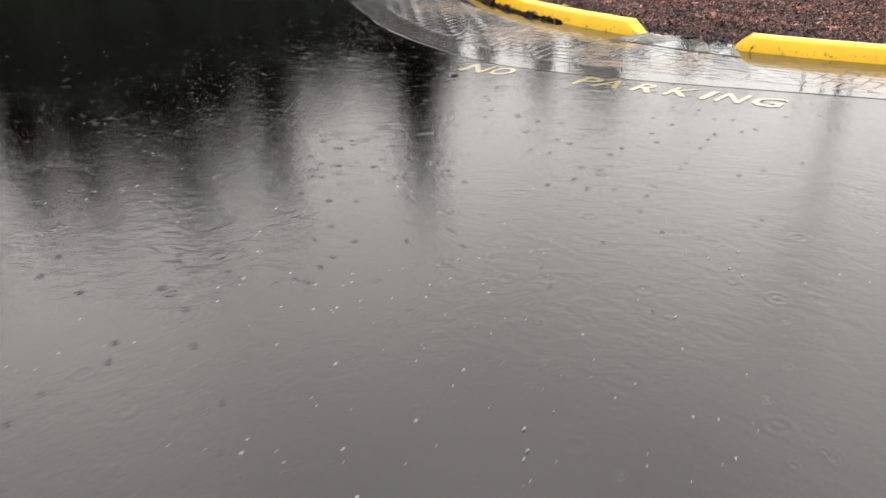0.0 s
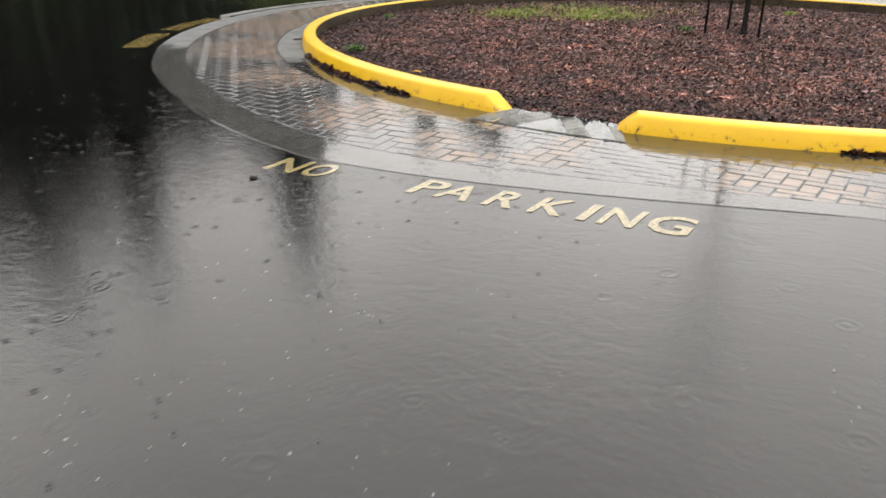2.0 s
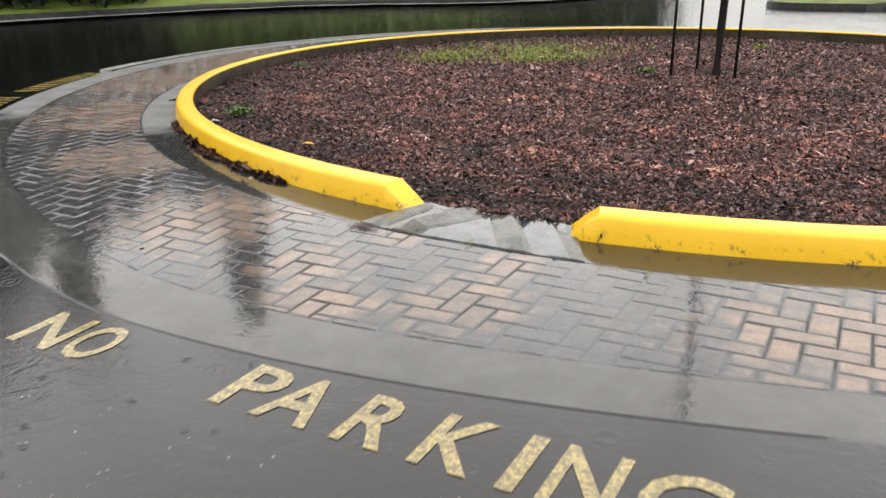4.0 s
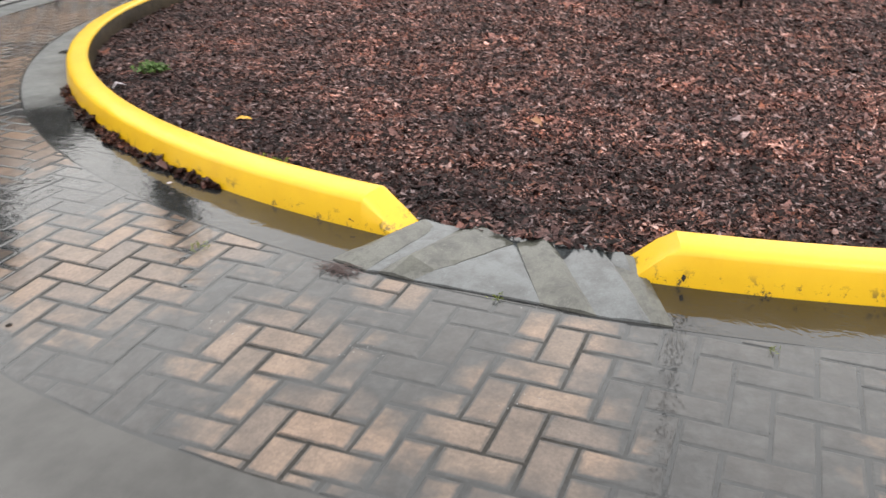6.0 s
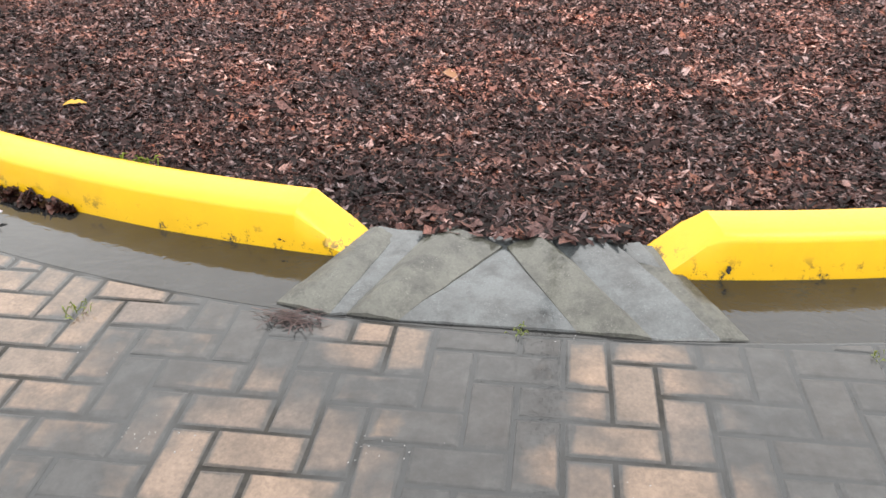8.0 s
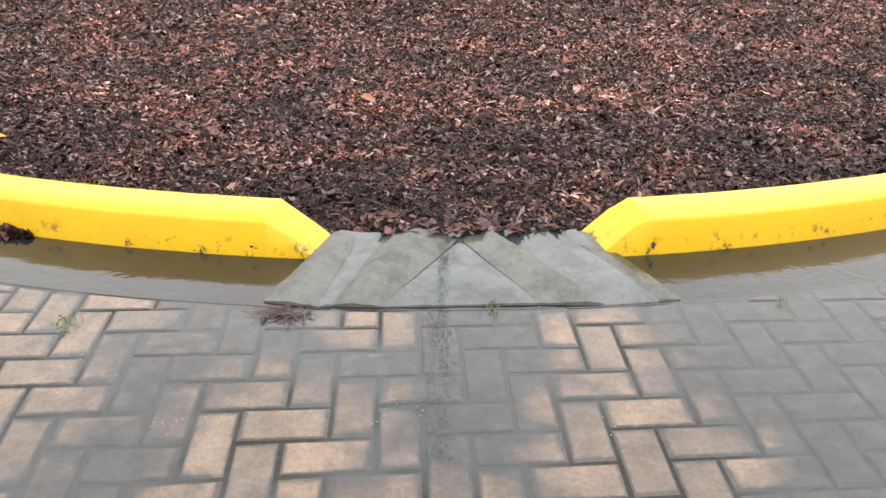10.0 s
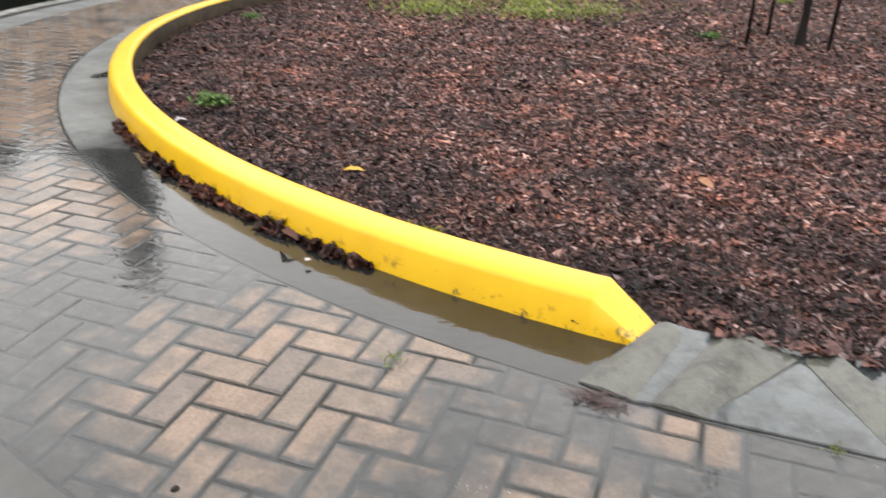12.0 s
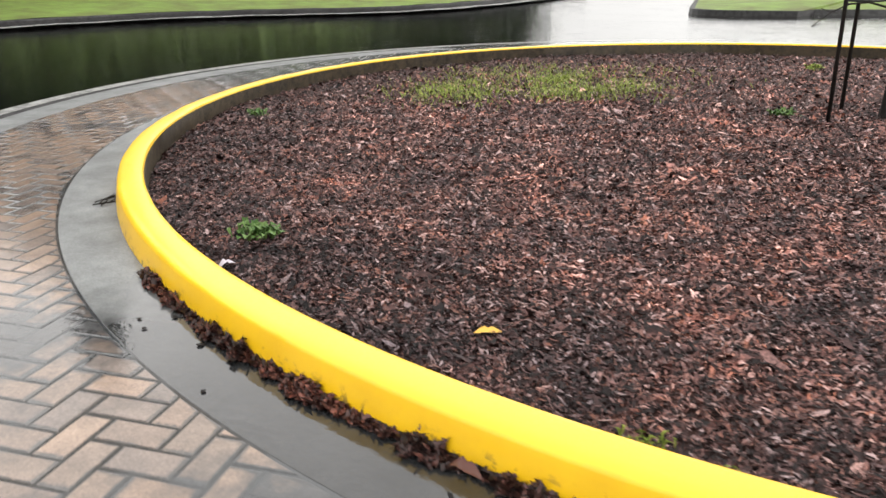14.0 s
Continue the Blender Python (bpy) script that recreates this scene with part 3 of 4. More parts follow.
def shreds(p, size, seed):
    """Arrays of thin, bent leaf shreds and stalks."""
    rng = np.random.default_rng(seed)
    n = len(p)
    a = rng.uniform(0, math.tau, n)
    bend = a + rng.normal(0, 0.6, n)
    ln, half = size * rng.lognormal(0, 0.4, n), size * rng.uniform(0.06, 0.2, n)
    rise, drop = rng.normal(0.05, 0.10, n) * ln, rng.normal(0, 0.12, n) * ln
    mid = p + np.c_[np.cos(a) * ln / 2, np.sin(a) * ln / 2, rise]
    end = mid + np.c_[np.cos(bend) * ln / 2, np.sin(bend) * ln / 2, drop - rise]
    side = np.c_[-np.sin(a) * half, np.cos(a) * half, rng.normal(0, 0.4, n) * half]
    v = np.stack([p - side * 0.5, p + side * 0.5, mid - side, mid + side, end - side * 0.3, end + side * 0.3], 1)
    v[:, :, 2] += 0.008
    idx = np.arange(n)[:, None] * 6
    return v.reshape(-1, 3), np.concatenate([idx + np.array(t) for t in ((0, 1, 3), (0, 3, 2), (2, 3, 5), (2, 5, 4))])


def mulch():
    rng = np.random.default_rng(7)
    parts_v, parts_f, base = [], [], 0
    for count, ylo, yhi, kind, size in ((84000, 7.7, 10.4, "leaf", 0.0275), (60000, 7.7, 10.4, "scrap", 0.022), (50000, 7.7, 10.6, "shred", 0.028), (45000, 10.4, 12.5, "leaf", 0.030),
                                        (55000, 10.4, 13.5, "scrap", 0.026), (24000, 10.6, 13.0, "shred", 0.034), (50000, 12.5, 18.4, "scrap", 0.034)):
        x, y = rng.uniform(CX - R_IN, CX + R_IN, count * 2), rng.uniform(ylo, yhi, count * 2)
        ok = np.hypot(x - CX, y - CY) < R_IN - 0.02
        p = np.c_[x, y][ok][:count]
        z = np.array([bed_height(px, py) for px, py in p]) + rng.uniform(0, 0.016, len(p))
        q = np.c_[p, z]
        if kind == "leaf":
            v, f = lobed_leaves(q, size, 11 + base % 97)
        elif kind == "scrap":
            v, f = leaf_scatter(len(q), q, size, 12 + base % 89)
        else:
            v, f = shreds(q, size, 13 + base % 83)
        parts_v.append(v)
        parts_f.append(f + base)
        base += len(v)
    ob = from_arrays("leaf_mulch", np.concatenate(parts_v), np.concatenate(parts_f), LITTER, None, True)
    return tagged(ob, "wet brown and purple shredded leaf mulch covering the island", "mulch", "", "stuff")


mulch()


# ---- spillway between the kerb ends ----
def spillway():
    base = tagged(new("spillway"), "grey scored concrete drain apron between the kerb ends", "drain apron")
    base.location = (-3.22, 7.55, 0)
    rim = [(-3.83, 7.385), (-3.67, 7.352), (-3.625, 7.36), (-3.48, 7.352), (-3.02, 7.365), (-2.83, 7.36), (-2.66, 7.38), (-2.59, 7.39)]
    back = [(-3.66, 7.80), (-3.56, 7.80), (-3.45, 7.81), (-3.237, 7.80), (-3.12, 7.81), (-2.93, 7.81), (-2.79, 7.80)]
    tops = [((-3.66, 7.79), (-3.575, 7.74)), ((-3.575, 7.74), (-3.47, 7.81)), ((-3.47, 7.81), (-3.245, 7.735)), ((-3.242, 7.715), (-3.232, 7.715)),
            ((-3.23, 7.73), (-3.115, 7.80)), ((-3.115, 7.80), (-2.91, 7.80)), ((-2.91, 7.80), (-2.80, 7.79))]
    RELIEF = ((0.45, 0.036, 0.05), (0.8, 0.004, 0.0), (0.36, 0.048, 0.06), (0.5, 0.008, 0.5), (0.74, 0.044, 0.10), (0.88, 0.034, 0.08), (0.5, 0.010, 0.2))
    for i in range(7):
        bm = bmesh.new()
        a, b = Vector((*rim[i], 0)), Vector((*rim[i + 1], 0))
        d, c = Vector((*tops[i][0], 0)), Vector((*tops[i][1], 0))
        bar = i in (0, 2, 4, 6)
        across, steps = 8, 10
        rows = []
        for s in range(steps + 1):
            u = s / steps
            row = []
            for k in range(across + 1):
                w = k / across
                p = a.lerp(b, w).lerp(d.lerp(c, w), u)
                peak, tall, floor = RELIEF[i]
                ridge = tall * max(floor, (w / peak if w < peak else (1 - w) / (1 - peak)) ** 0.7) * min(1.0, 0.15 + 4 * u) * (1 - 0.5 * u)
                worn = 0.0045 * noise.noise((p.x * 13, p.y * 13, 1)) + 0.003 * noise.noise((p.x * 40, p.y * 40, 4))
                row.append(bm.verts.new((p.x - base.location.x, p.y - base.location.y, 0.004 + 0.013 * u + ridge + worn)))
            rows.append(row)
        for r0, r1 in zip(rows, rows[1:]):
            for k in range(across):
                bm.faces.new((r0[k], r0[k + 1], r1[k + 1], r1[k]))
        edge = [e for e in bm.edges if e.is_boundary]
        low = bmesh.ops.extrude_edge_only(bm, edges=edge)["geom"]
        for v in low:
            if isinstance(v, bmesh.types.BMVert):
                v.co.z -= 0.08
        bmesh.ops.remove_doubles(bm, verts=bm.verts, dist=1e-5)
        bmesh.ops.recalc_face_normals(bm, faces=bm.faces)
        part("concrete_bar" if bar else "concrete_facet", bm, SPILL_BAR if bar else SPILL, base)
    bm = bmesh.new()
    lo = [bm.verts.new((x + 3.22, y - 7.55, 0.002)) for x, y in rim] + [bm.verts.new((x + 3.22, y - 7.55, 0.012)) for x, y in reversed(back)]
    bm.faces.new(lo)
    bmesh.ops.solidify(bm, geom=bm.faces[:], thickness=0.06)
    part("base_slab", bm, SPILL, base)
    # bare low ends that carry on from the painted kerb ends
    for d0, d1 in ((D_LEFT + 0.1, D_LEFT + 2.1), (D_RIGHT - 0.1, D_RIGHT - 1.5)):
        bm = bmesh.new()
        rows = []
        for s in range(9):
            u = s / 8
            h = 0.020 * (1 - u) ** 0.8 + 0.004
            rows.append([])
            for r, z in ((R_FOOT - 0.02 - 0.09 * u, -0.05), (R_FOOT - 0.03 - 0.09 * u, h * 0.8), ((R_FOOT + R_IN) / 2 - 0.04 * u, h + 0.006), (R_IN + 0.01, h + 0.004), (R_IN - 0.01, -0.05)):
                skew = (R_FOOT - r) / (R_FOOT - R_IN) * 0.62 * (1 if d1 > d0 else -1)
                p = polar(r, d0 + (d1 - d0) * u + skew, z + 0.002 * noise.noise((s * 1.3, r * 30, d0)))
                rows[-1].append(bm.verts.new((p[0] - base.location.x, p[1] - base.location.y, p[2])))
        for r0, r1 in zip(rows, rows[1:]):
            for k in range(4):
                bm.faces.new((r0[k], r1[k], r1[k + 1], r0[k + 1]))
        bm.faces.new(rows[0])
        bm.faces.new(rows[-1])
        bmesh.ops.recalc_face_normals(bm, faces=bm.faces)
        part("kerb_nib", bm, SPILL, base, "bare grey concrete nib", True)
    return base


spillway()


# ---- road lettering ----
def glyph(char, x0, x1, y0, height, weight, parent):
    cu = bpy.data.curves.new("glyph", "FONT")
    cu.body, cu.offset, cu.resolution_u = char, weight, 3
    tmp = new("glyph", cu)
    me = bpy.data.meshes.new_from_object(tmp.evaluated_get(bpy.context.evaluated_depsgraph_get()))
    bpy.data.objects.remove(tmp)
    bm = bmesh.new()
    bm.from_mesh(me)
    bpy.data.meshes.remove(me)
    bmesh.ops.triangulate(bm, faces=bm.faces)
    bmesh.ops.subdivide_edges(bm, edges=[e for e in bm.edges if e.calc_length() > 0.2], cuts=2)
    xs, ys = [v.co.x for v in bm.verts], [v.co.y for v in bm.verts]
    for v in bm.verts:
        u, w = (v.co.x - min(xs)) / (max(xs) - min(xs)), (v.co.y - min(ys)) / (max(ys) - min(ys))
        x = x0 + (x1 - x0) * u
        y = y0 - 0.045 * (x + 4.4) + height * w
        v.co = (x, y, road_z(x, y) + 0.003)
    return part("letter", bm, LETTER, parent)


def road_words():
    words = tagged(new("road_lettering"), "worn yellow stencilled NO PARKING lettering on wet asphalt", "road marking")
    for char, x0, x1 in (("N", -4.40, -4.15), ("O", -4.11, -3.90), ("P", -3.25, -3.06), ("A", -3.07, -2.84), ("R", -2.75, -2.57), ("K", -2.48, -2.29),
                         ("I", -2.21, -2.158), ("N", -2.10, -1.92), ("G", -1.875, -1.665)):
        glyph(char, x0, x1, 5.745, 0.265, 0.019, words)
    return words


road_words()


def far_mark():
    """Lettering farther round the ring, too flat to the eye to be read: short bars."""
    mark = tagged(new("road_marking"), "faded yellow painted marking on the wet road", "road marking")
    for i in range(10):
        if i == 4:
            continue
        d = 220.5 - i * 2.35
        bm = bmesh.new()
        strokes = [(7.29, 7.57, 0.0, 0.55), (7.29, 7.57, 1.15, 1.7)]
        for r0, r1, a0, a1 in strokes:
            q = [polar(r, d - a) for r, a in ((r0, a0), (r1, a0), (r1, a1), (r0, a1))]
            bm.faces.new([bm.verts.new((x, y, road_z(x, y) + 0.006)) for x, y, _ in q])
        bmesh.ops.recalc_face_normals(bm, faces=bm.faces)
        part("painted_bar", bm, WORN, mark)
    return mark


far_mark()


# ---- far kerbs, verge and median ----
def strip_kerb(name, line, width, height, material, label):
    """A kerb along a smooth line, with rounded upper edges."""
    bm = bmesh.new()
    rows = []
    for i, p in enumerate(line):
        p = Vector((*p, 0))
        d = Vector((*line[min(i + 1, len(line) - 1)], 0)) - Vector((*line[max(i - 1, 0)], 0))
        s = Vector((-d.y, d.x, 0)).normalized()
        rows.append([bm.verts.new(p + s * u + Vector((0, 0, z))) for u, z in ((0, -0.1), (0.01, height - 0.03), (0.03, height), (width - 0.02, height), (width, height - 0.02), (width, -0.1))])
    for a, b in zip(rows, rows[1:]):
        for k in range(5):
            bm.faces.new((a[k], a[k + 1], b[k + 1], b[k]))
    bm.faces.new(rows[0])
    bm.faces.new(rows[-1])
    bmesh.ops.recalc_face_normals(bm, faces=bm.faces)
    return tagged(part(name, bm, material), label, "kerb", "", "structure")


def bezier(p0, p1, p2, p3, n):
    out = []
    for i in range(n + 1):
        t = i / n
        out.append(tuple((1 - t) ** 3 * a + 3 * t * (1 - t) ** 2 * b + 3 * t * t * (1 - t) * c + t ** 3 * d for a, b, c, d in zip(p0, p1, p2, p3)))
    return out


FAR = bezier((-21.5, 2.0), (-19.5, 20.0), (-17.8, 23.0), (-13.4, 25.5), 20) + bezier((-13.4, 25.5), (-11.2, 26.9), (-10.6, 29.5), (-9.0, 40.0), 14)[1:]
strip_kerb("far_kerb", FAR, 0.2, 0.13, DARK_KERB, "dark wet concrete kerb across the road")


def verge(name, inner, outward, z0, material, label, reach=(0.2, 1.5, 4, 12, 40), rise=0.05):
    bm = bmesh.new()
    rows = []
    for i, p in enumerate(inner):
        d = Vector((*inner[min(i + 1, len(inner) - 1)], 0)) - Vector((*inner[max(i - 1, 0)], 0))
        s = Vector((-d.y, d.x, 0)).normalized() * outward
        rows.append([bm.verts.new((p[0] + s.x * r, p[1] + s.y * r, z0 + rise * min(r, 10) + 0.02 * noise.noise((p[0] + r, p[1], 1)))) for r in reach])
    for a, b in zip(rows, rows[1:]):
        for k in range(len(reach) - 1):
            bm.faces.new((a[k], a[k + 1], b[k + 1], b[k]))
    bmesh.ops.recalc_face_normals(bm, faces=bm.faces)
    return tagged(part(name, bm, material, None, "", True), label, "grass", "", "structure")


verge("far_gutter", FAR, -1, 0.012, PALE_GUTTER, "pale concrete gutter strip at the foot of the far kerb", reach=(-0.01, 0.2, 0.42), rise=0.0)["category"] = "gutter"
verge("verge", FAR, 1, 0.115, LAWN, "mown wet grass verge behind the far kerb", rise=0.09)


def median():
    """The kerbed grass island across the road."""
    base = tagged(new("median_island"), "kerbed grass traffic island across the wet road", "traffic island")
    line = [(-4.85, 28.6)] + bezier((-4.85, 28.2), (-4.7, 27.35), (-3.9, 27.3), (-3.2, 27.35), 8) + [(-2.35, 27.4)]
    loop = line + [(-1.9, 28.1), (-0.5, 28.3), (4.0, 28.6), (12.0, 29.6), (20, 34), (20, 60), (-4.2, 60)]
    bm = bmesh.new()
    lo, hi, inner = [], [], []
    cx, cy = sum(p[0] for p in loop) / len(loop), sum(p[1] for p in loop) / len(loop)
    for x, y in loop:
        d = Vector((cx - x, cy - y, 0)).normalized() * 0.18
        lo.append(bm.verts.new((x, y, -0.1)))
        hi.append(bm.verts.new((x + d.x * 0.1, y + d.y * 0.1, 0.085)))
        inner.append(bm.verts.new((x + d.x, y + d.y, 0.088)))
    n = len(loop)
    for i in range(n):
        j = (i + 1) % n
        bm.faces.new((lo[i], lo[j], hi[j], hi[i]))
        bm.faces.new((hi[i], hi[j], inner[j], inner[i]))
    bmesh.ops.recalc_face_normals(bm, faces=bm.faces)
    part("kerb_ring", bm, DARK_KERB, base, "dark wet kerb")
    bm = bmesh.new()
    vs = []
    for x, y in loop:
        d = Vector((cx - x, cy - y, 0)).normalized() * 0.16
        vs.append(bm.verts.new((x + d.x, y + d.y, 0.084)))
    c = bm.verts.new((cx, cy, 0.4))
    for i in range(n):
        bm.faces.new((vs[i], vs[(i + 1) % n], c))
    bmesh.ops.recalc_face_normals(bm, faces=bm.faces)
    part("turf", bm, LAWN, base, "bright green wet grass")
    return base


median()


# ---- small street tree with its stakes ----
def street_tree():
    tree = tagged(new("street_tree"), "slim bare young tree with wet dark bark in the mulch", "tree")
    bx, by = -3.15, 13.03
    bz = bed_height(bx, by) - 0.03
    tree.location = (bx, by, bz)
    rng = random.Random(4)
    trunk = [(0, 0, 0), (0.0, 0, 0.06), (0.0, 0.01, 0.5), (0.01, 0.0, 1.1), (0.02, 0.02, 1.8), (0.05, 0.0, 2.9), (0.04, 0.03, 4.6), (0.06, 0.0, 7.2)]
    part("trunk", tube(trunk, (0.068, 0.048, 0.043, 0.041, 0.039, 0.036, 0.027, 0.006), 10), BARK, tree, "", True)
    for i in range(26):
        h = 0.95 + i * 0.22
        a = i * 2.4 + 0.6
        ln = (0.75 if i < 3 else 1.15) * (1 - 0.027 * i)
        pts, rad = [], []
        for s in range(6):
            u = s / 5
            pts.append((0.02 + math.cos(a + 0.3 * u) * ln * u, math.sin(a + 0.3 * u) * ln * u, h + ln * (0.55 * u if i > 2 else 0.35 * u - 0.3 * u * u) + rng.uniform(-0.02, 0.02)))
            rad.append(0.014 * (1 - 0.8 * u))
        limb = part("branch", tube(pts, rad, 6), BARK, tree, "", True)
        for k in range(4):
            q = Vector(pts[2 + k % 4])
            t = Vector((math.cos(a + rng.uniform(-1.2, 1.2)), math.sin(a + rng.uniform(-1.2, 1.2)), rng.uniform(-0.1, 0.7))) * rng.uniform(0.15, 0.4)
            part("twig", tube([q, q + t * 0.5 + Vector((0, 0, 0.02)), q + t], (0.005, 0.004, 0.002), 4), BARK, limb)
    for turn, rise in ((180.0, 0.80), (20.0, 0.95)):
        a = radians(turn)
        pts = [(math.cos(a) * u * 0.62, math.sin(a) * u * 0.3, rise + 0.14 * math.sin(u * 2.6) - 0.16 * u * u) for u in (0, 0.2, 0.4, 0.6, 0.8, 1.0)]
        limb = part("branch", tube(pts, (0.012, 0.010, 0.008, 0.007, 0.005, 0.003), 6), BARK, tree, "", True)
        for k in range(7):
            q = Vector(pts[2 + k % 4])
            t = Vector((math.cos(a + k), math.sin(a + k), 0.4 - 0.2 * (k % 3))) * (0.07 + 0.02 * (k % 3))
            part("twig", tube([q, q + t * 0.5, q + t], (0.004, 0.003, 0.002), 4), BARK, limb)
    return tree


street_tree()


def tree_stake(x, y, lean, height=2.1):
    bz = bed_height(x, y) - 0.1
    st = tagged(new("tree_stake"), "thin dark wooden stake tied to the young tree", "stake", "stakes round the tree")
    st.location = (x, y, bz)
    top = Vector((lean[0], lean[1], height))
    part("post", tube([(0, 0, 0), tuple(top * 0.5), tuple(top)], (0.016, 0.0155, 0.015), 8), STAKE, st, "", True)
    t = Vector((-3.15 + 0.02 - x, 13.03 - y, 0))
    q = top * 0.47
    mid = Vector((t.x, t.y, q.z + 0.02))
    part("tie_strap", tube([tuple(q), tuple(q.lerp(mid, 0.5) + Vector((0, 0, -0.02))), tuple(mid)], (0.012, 0.009, 0.012), 6), STRAP, st, "black rubber tree tie", True)
    return st


tree_stake(-3.575, 12.82, (-0.02, 0.02))
tree_stake(-3.415, 13.32, (-0.01, -0.03))
tree_stake(-2.93, 12.86, (0.0, 0.02))


# ---- grass and weeds in the bed ----
def on_bed(v):
    return np.c_[v[:, 0], v[:, 1], v[:, 2] + np.array([bed_height(x, y) for x, y in v[:, :2]])]


def grass_patch():
    rng = np.random.default_rng(21)
    spots = []
    for cx, cy, sx, sy, n in ((-7.0, 13.9, 0.28, 0.4, 252), (-6.6, 13.7, 0.3, 0.35, 252), (-6.0, 14.9, 0.16, 0.3, 312), (-5.75, 14.0, 0.22, 0.3, 288), (-5.25, 14.3, 0.25, 0.4, 252),
                              (-6.4, 15.4, 0.4, 0.5, 180), (-5.4, 15.6, 0.5, 0.5, 156), (-6.9, 14.8, 0.4, 0.5, 144)):
        spots.append(np.c_[rng.normal(cx, sx, n * 2), rng.normal(cy, sy, n * 2)])
    s = np.concatenate(spots)
    v, f = blades(0, (1, 1), 0.062, 1.5, 5, 0.0075, s)
    return tagged(from_arrays("grass_patch", on_bed(v), f, BLADE), "sparse bright green grass growing through the mulch", "grass", "", "stuff")


grass_patch()


def weed(x, y, size, n, seed, label, leafy=True, mat=None, ground=None):
    """A small weed: a rosette of separate bent leaves."""
    rng = random.Random(seed)
    ob = tagged(new("weed"), label, "weed")
    ob.location = (x, y, ground if ground is not None else bed_height(x, y))
    bm = bmesh.new()
    for i in range(n):
        a = rng.uniform(0, math.tau)
        r0 = rng.uniform(0, size * 0.7)
        c = Vector((math.cos(i * 2.4) * r0, math.sin(i * 2.4) * r0, 0))
        d = Vector((math.cos(a), math.sin(a), 0))
        s = Vector((-d.y, d.x, 0))
        L = size * rng.uniform(0.25, 0.5)
        w = L * (0.3 if leafy else 0.08)
        h = size * rng.uniform(0.12, 0.5)
        lo = bm.verts.new(c + Vector((0, 0, 0.0)))
        m0, m1 = bm.verts.new(c + d * L * 0.5 + s * w + Vector((0, 0, h))), bm.verts.new(c + d * L * 0.5 - s * w + Vector((0, 0, h)))
        mid = bm.verts.new(c + d * L * 0.55 + Vector((0, 0, h * 0.85)))
        tip = bm.verts.new(c + d * L + Vector((0, 0, h * 0.75)))
        for q in ((lo, m0, mid), (lo, mid, m1), (m0, tip, mid), (mid, tip, m1)):
            bm.faces.new(q)
    part("leaves", bm, mat or WEED, ob)
    return ob


weed(-6.54, 9.40, 0.16, 70, 1, "small green leafy weed in the mulch")
weed(-8.2, 12.3, 0.14, 40, 2, "small green weed beside the kerb")
weed(-3.88, 13.0, 0.15, 45, 3, "low green weed in the mulch")
weed(-3.25, 16.6, 0.16, 45, 4, "yellowish green weed in the mulch", True, BLADE)
weed(-4.62, 8.10, 0.12, 46, 5, "small moss tuft against the kerb", False, BLADE)
weed(-4.42, 8.04, 0.10, 34, 6, "small moss tuft against the kerb", False, BLADE)
weed(-3.16, 7.34, 0.045, 16, 7, "tiny green weed in a paving joint", False, BLADE, 0.0)
weed(-4.35, 7.26, 0.06, 20, 8, "tiny dry weed in a paving joint", False, BLADE, 0.0)
weed(-2.3, 7.36, 0.04, 12, 9, "tiny green weed in a paving joint", False, BLADE, 0.0)


def fallen_leaf(x, y, z, size, turn, mat, label, curl=0.06):
    """A single curled leaf lying on the mulch."""
    bm = bmesh.new()
    n = 8
    rows = []
    for i in range(n + 1):
        u = i / n
        w = size * 0.22 * math.sin(math.pi * min(0.98, 0.06 + 0.9 * u)) * (0.7 if 0.4 < u < 0.6 else 1.0)
        zc = size * curl * math.sin(u * math.pi) * (1 if u < 0.5 else 0.6)
        rows.append([bm.verts.new(((u - 0.5) * size, k * w, zc + abs(k) * w * 0.6)) for k in (-1, 0, 1)])
    for a, b in zip(rows, rows[1:]):
        for k in (0, 1):
            bm.faces.new((a[k], b[k], b[k + 1], a[k + 1]))
    ob = tagged(part("fallen_leaf", bm, mat, None, "", True), label, "leaf")
    ob.matrix_world = pose(x, y, z, 8, 0, turn)
    return ob


fallen_leaf(-5.2, 8.675, bed_height(-5.2, 8.66) + 0.022, 0.10, 20, YLEAF, "curled bright yellow leaf lying on the mulch")
fallen_leaf(-3.63, 9.18, bed_height(-3.63, 9.18) + 0.02, 0.12, -38, TLEAF, "curled tan leaf lying on the mulch", 0.15)
fallen_leaf(-5.05, 7.84, 0.035, 0.10, -15, BROWN_LEAF, "broad wet brown leaf stuck against the kerb foot", 0.25)
fallen_leaf(-6.45, 9.0, bed_height(-6.45, 9.0) + 0.02, 0.09, 60, PALE, "pale crumpled paper scrap on the mulch", 0.3)


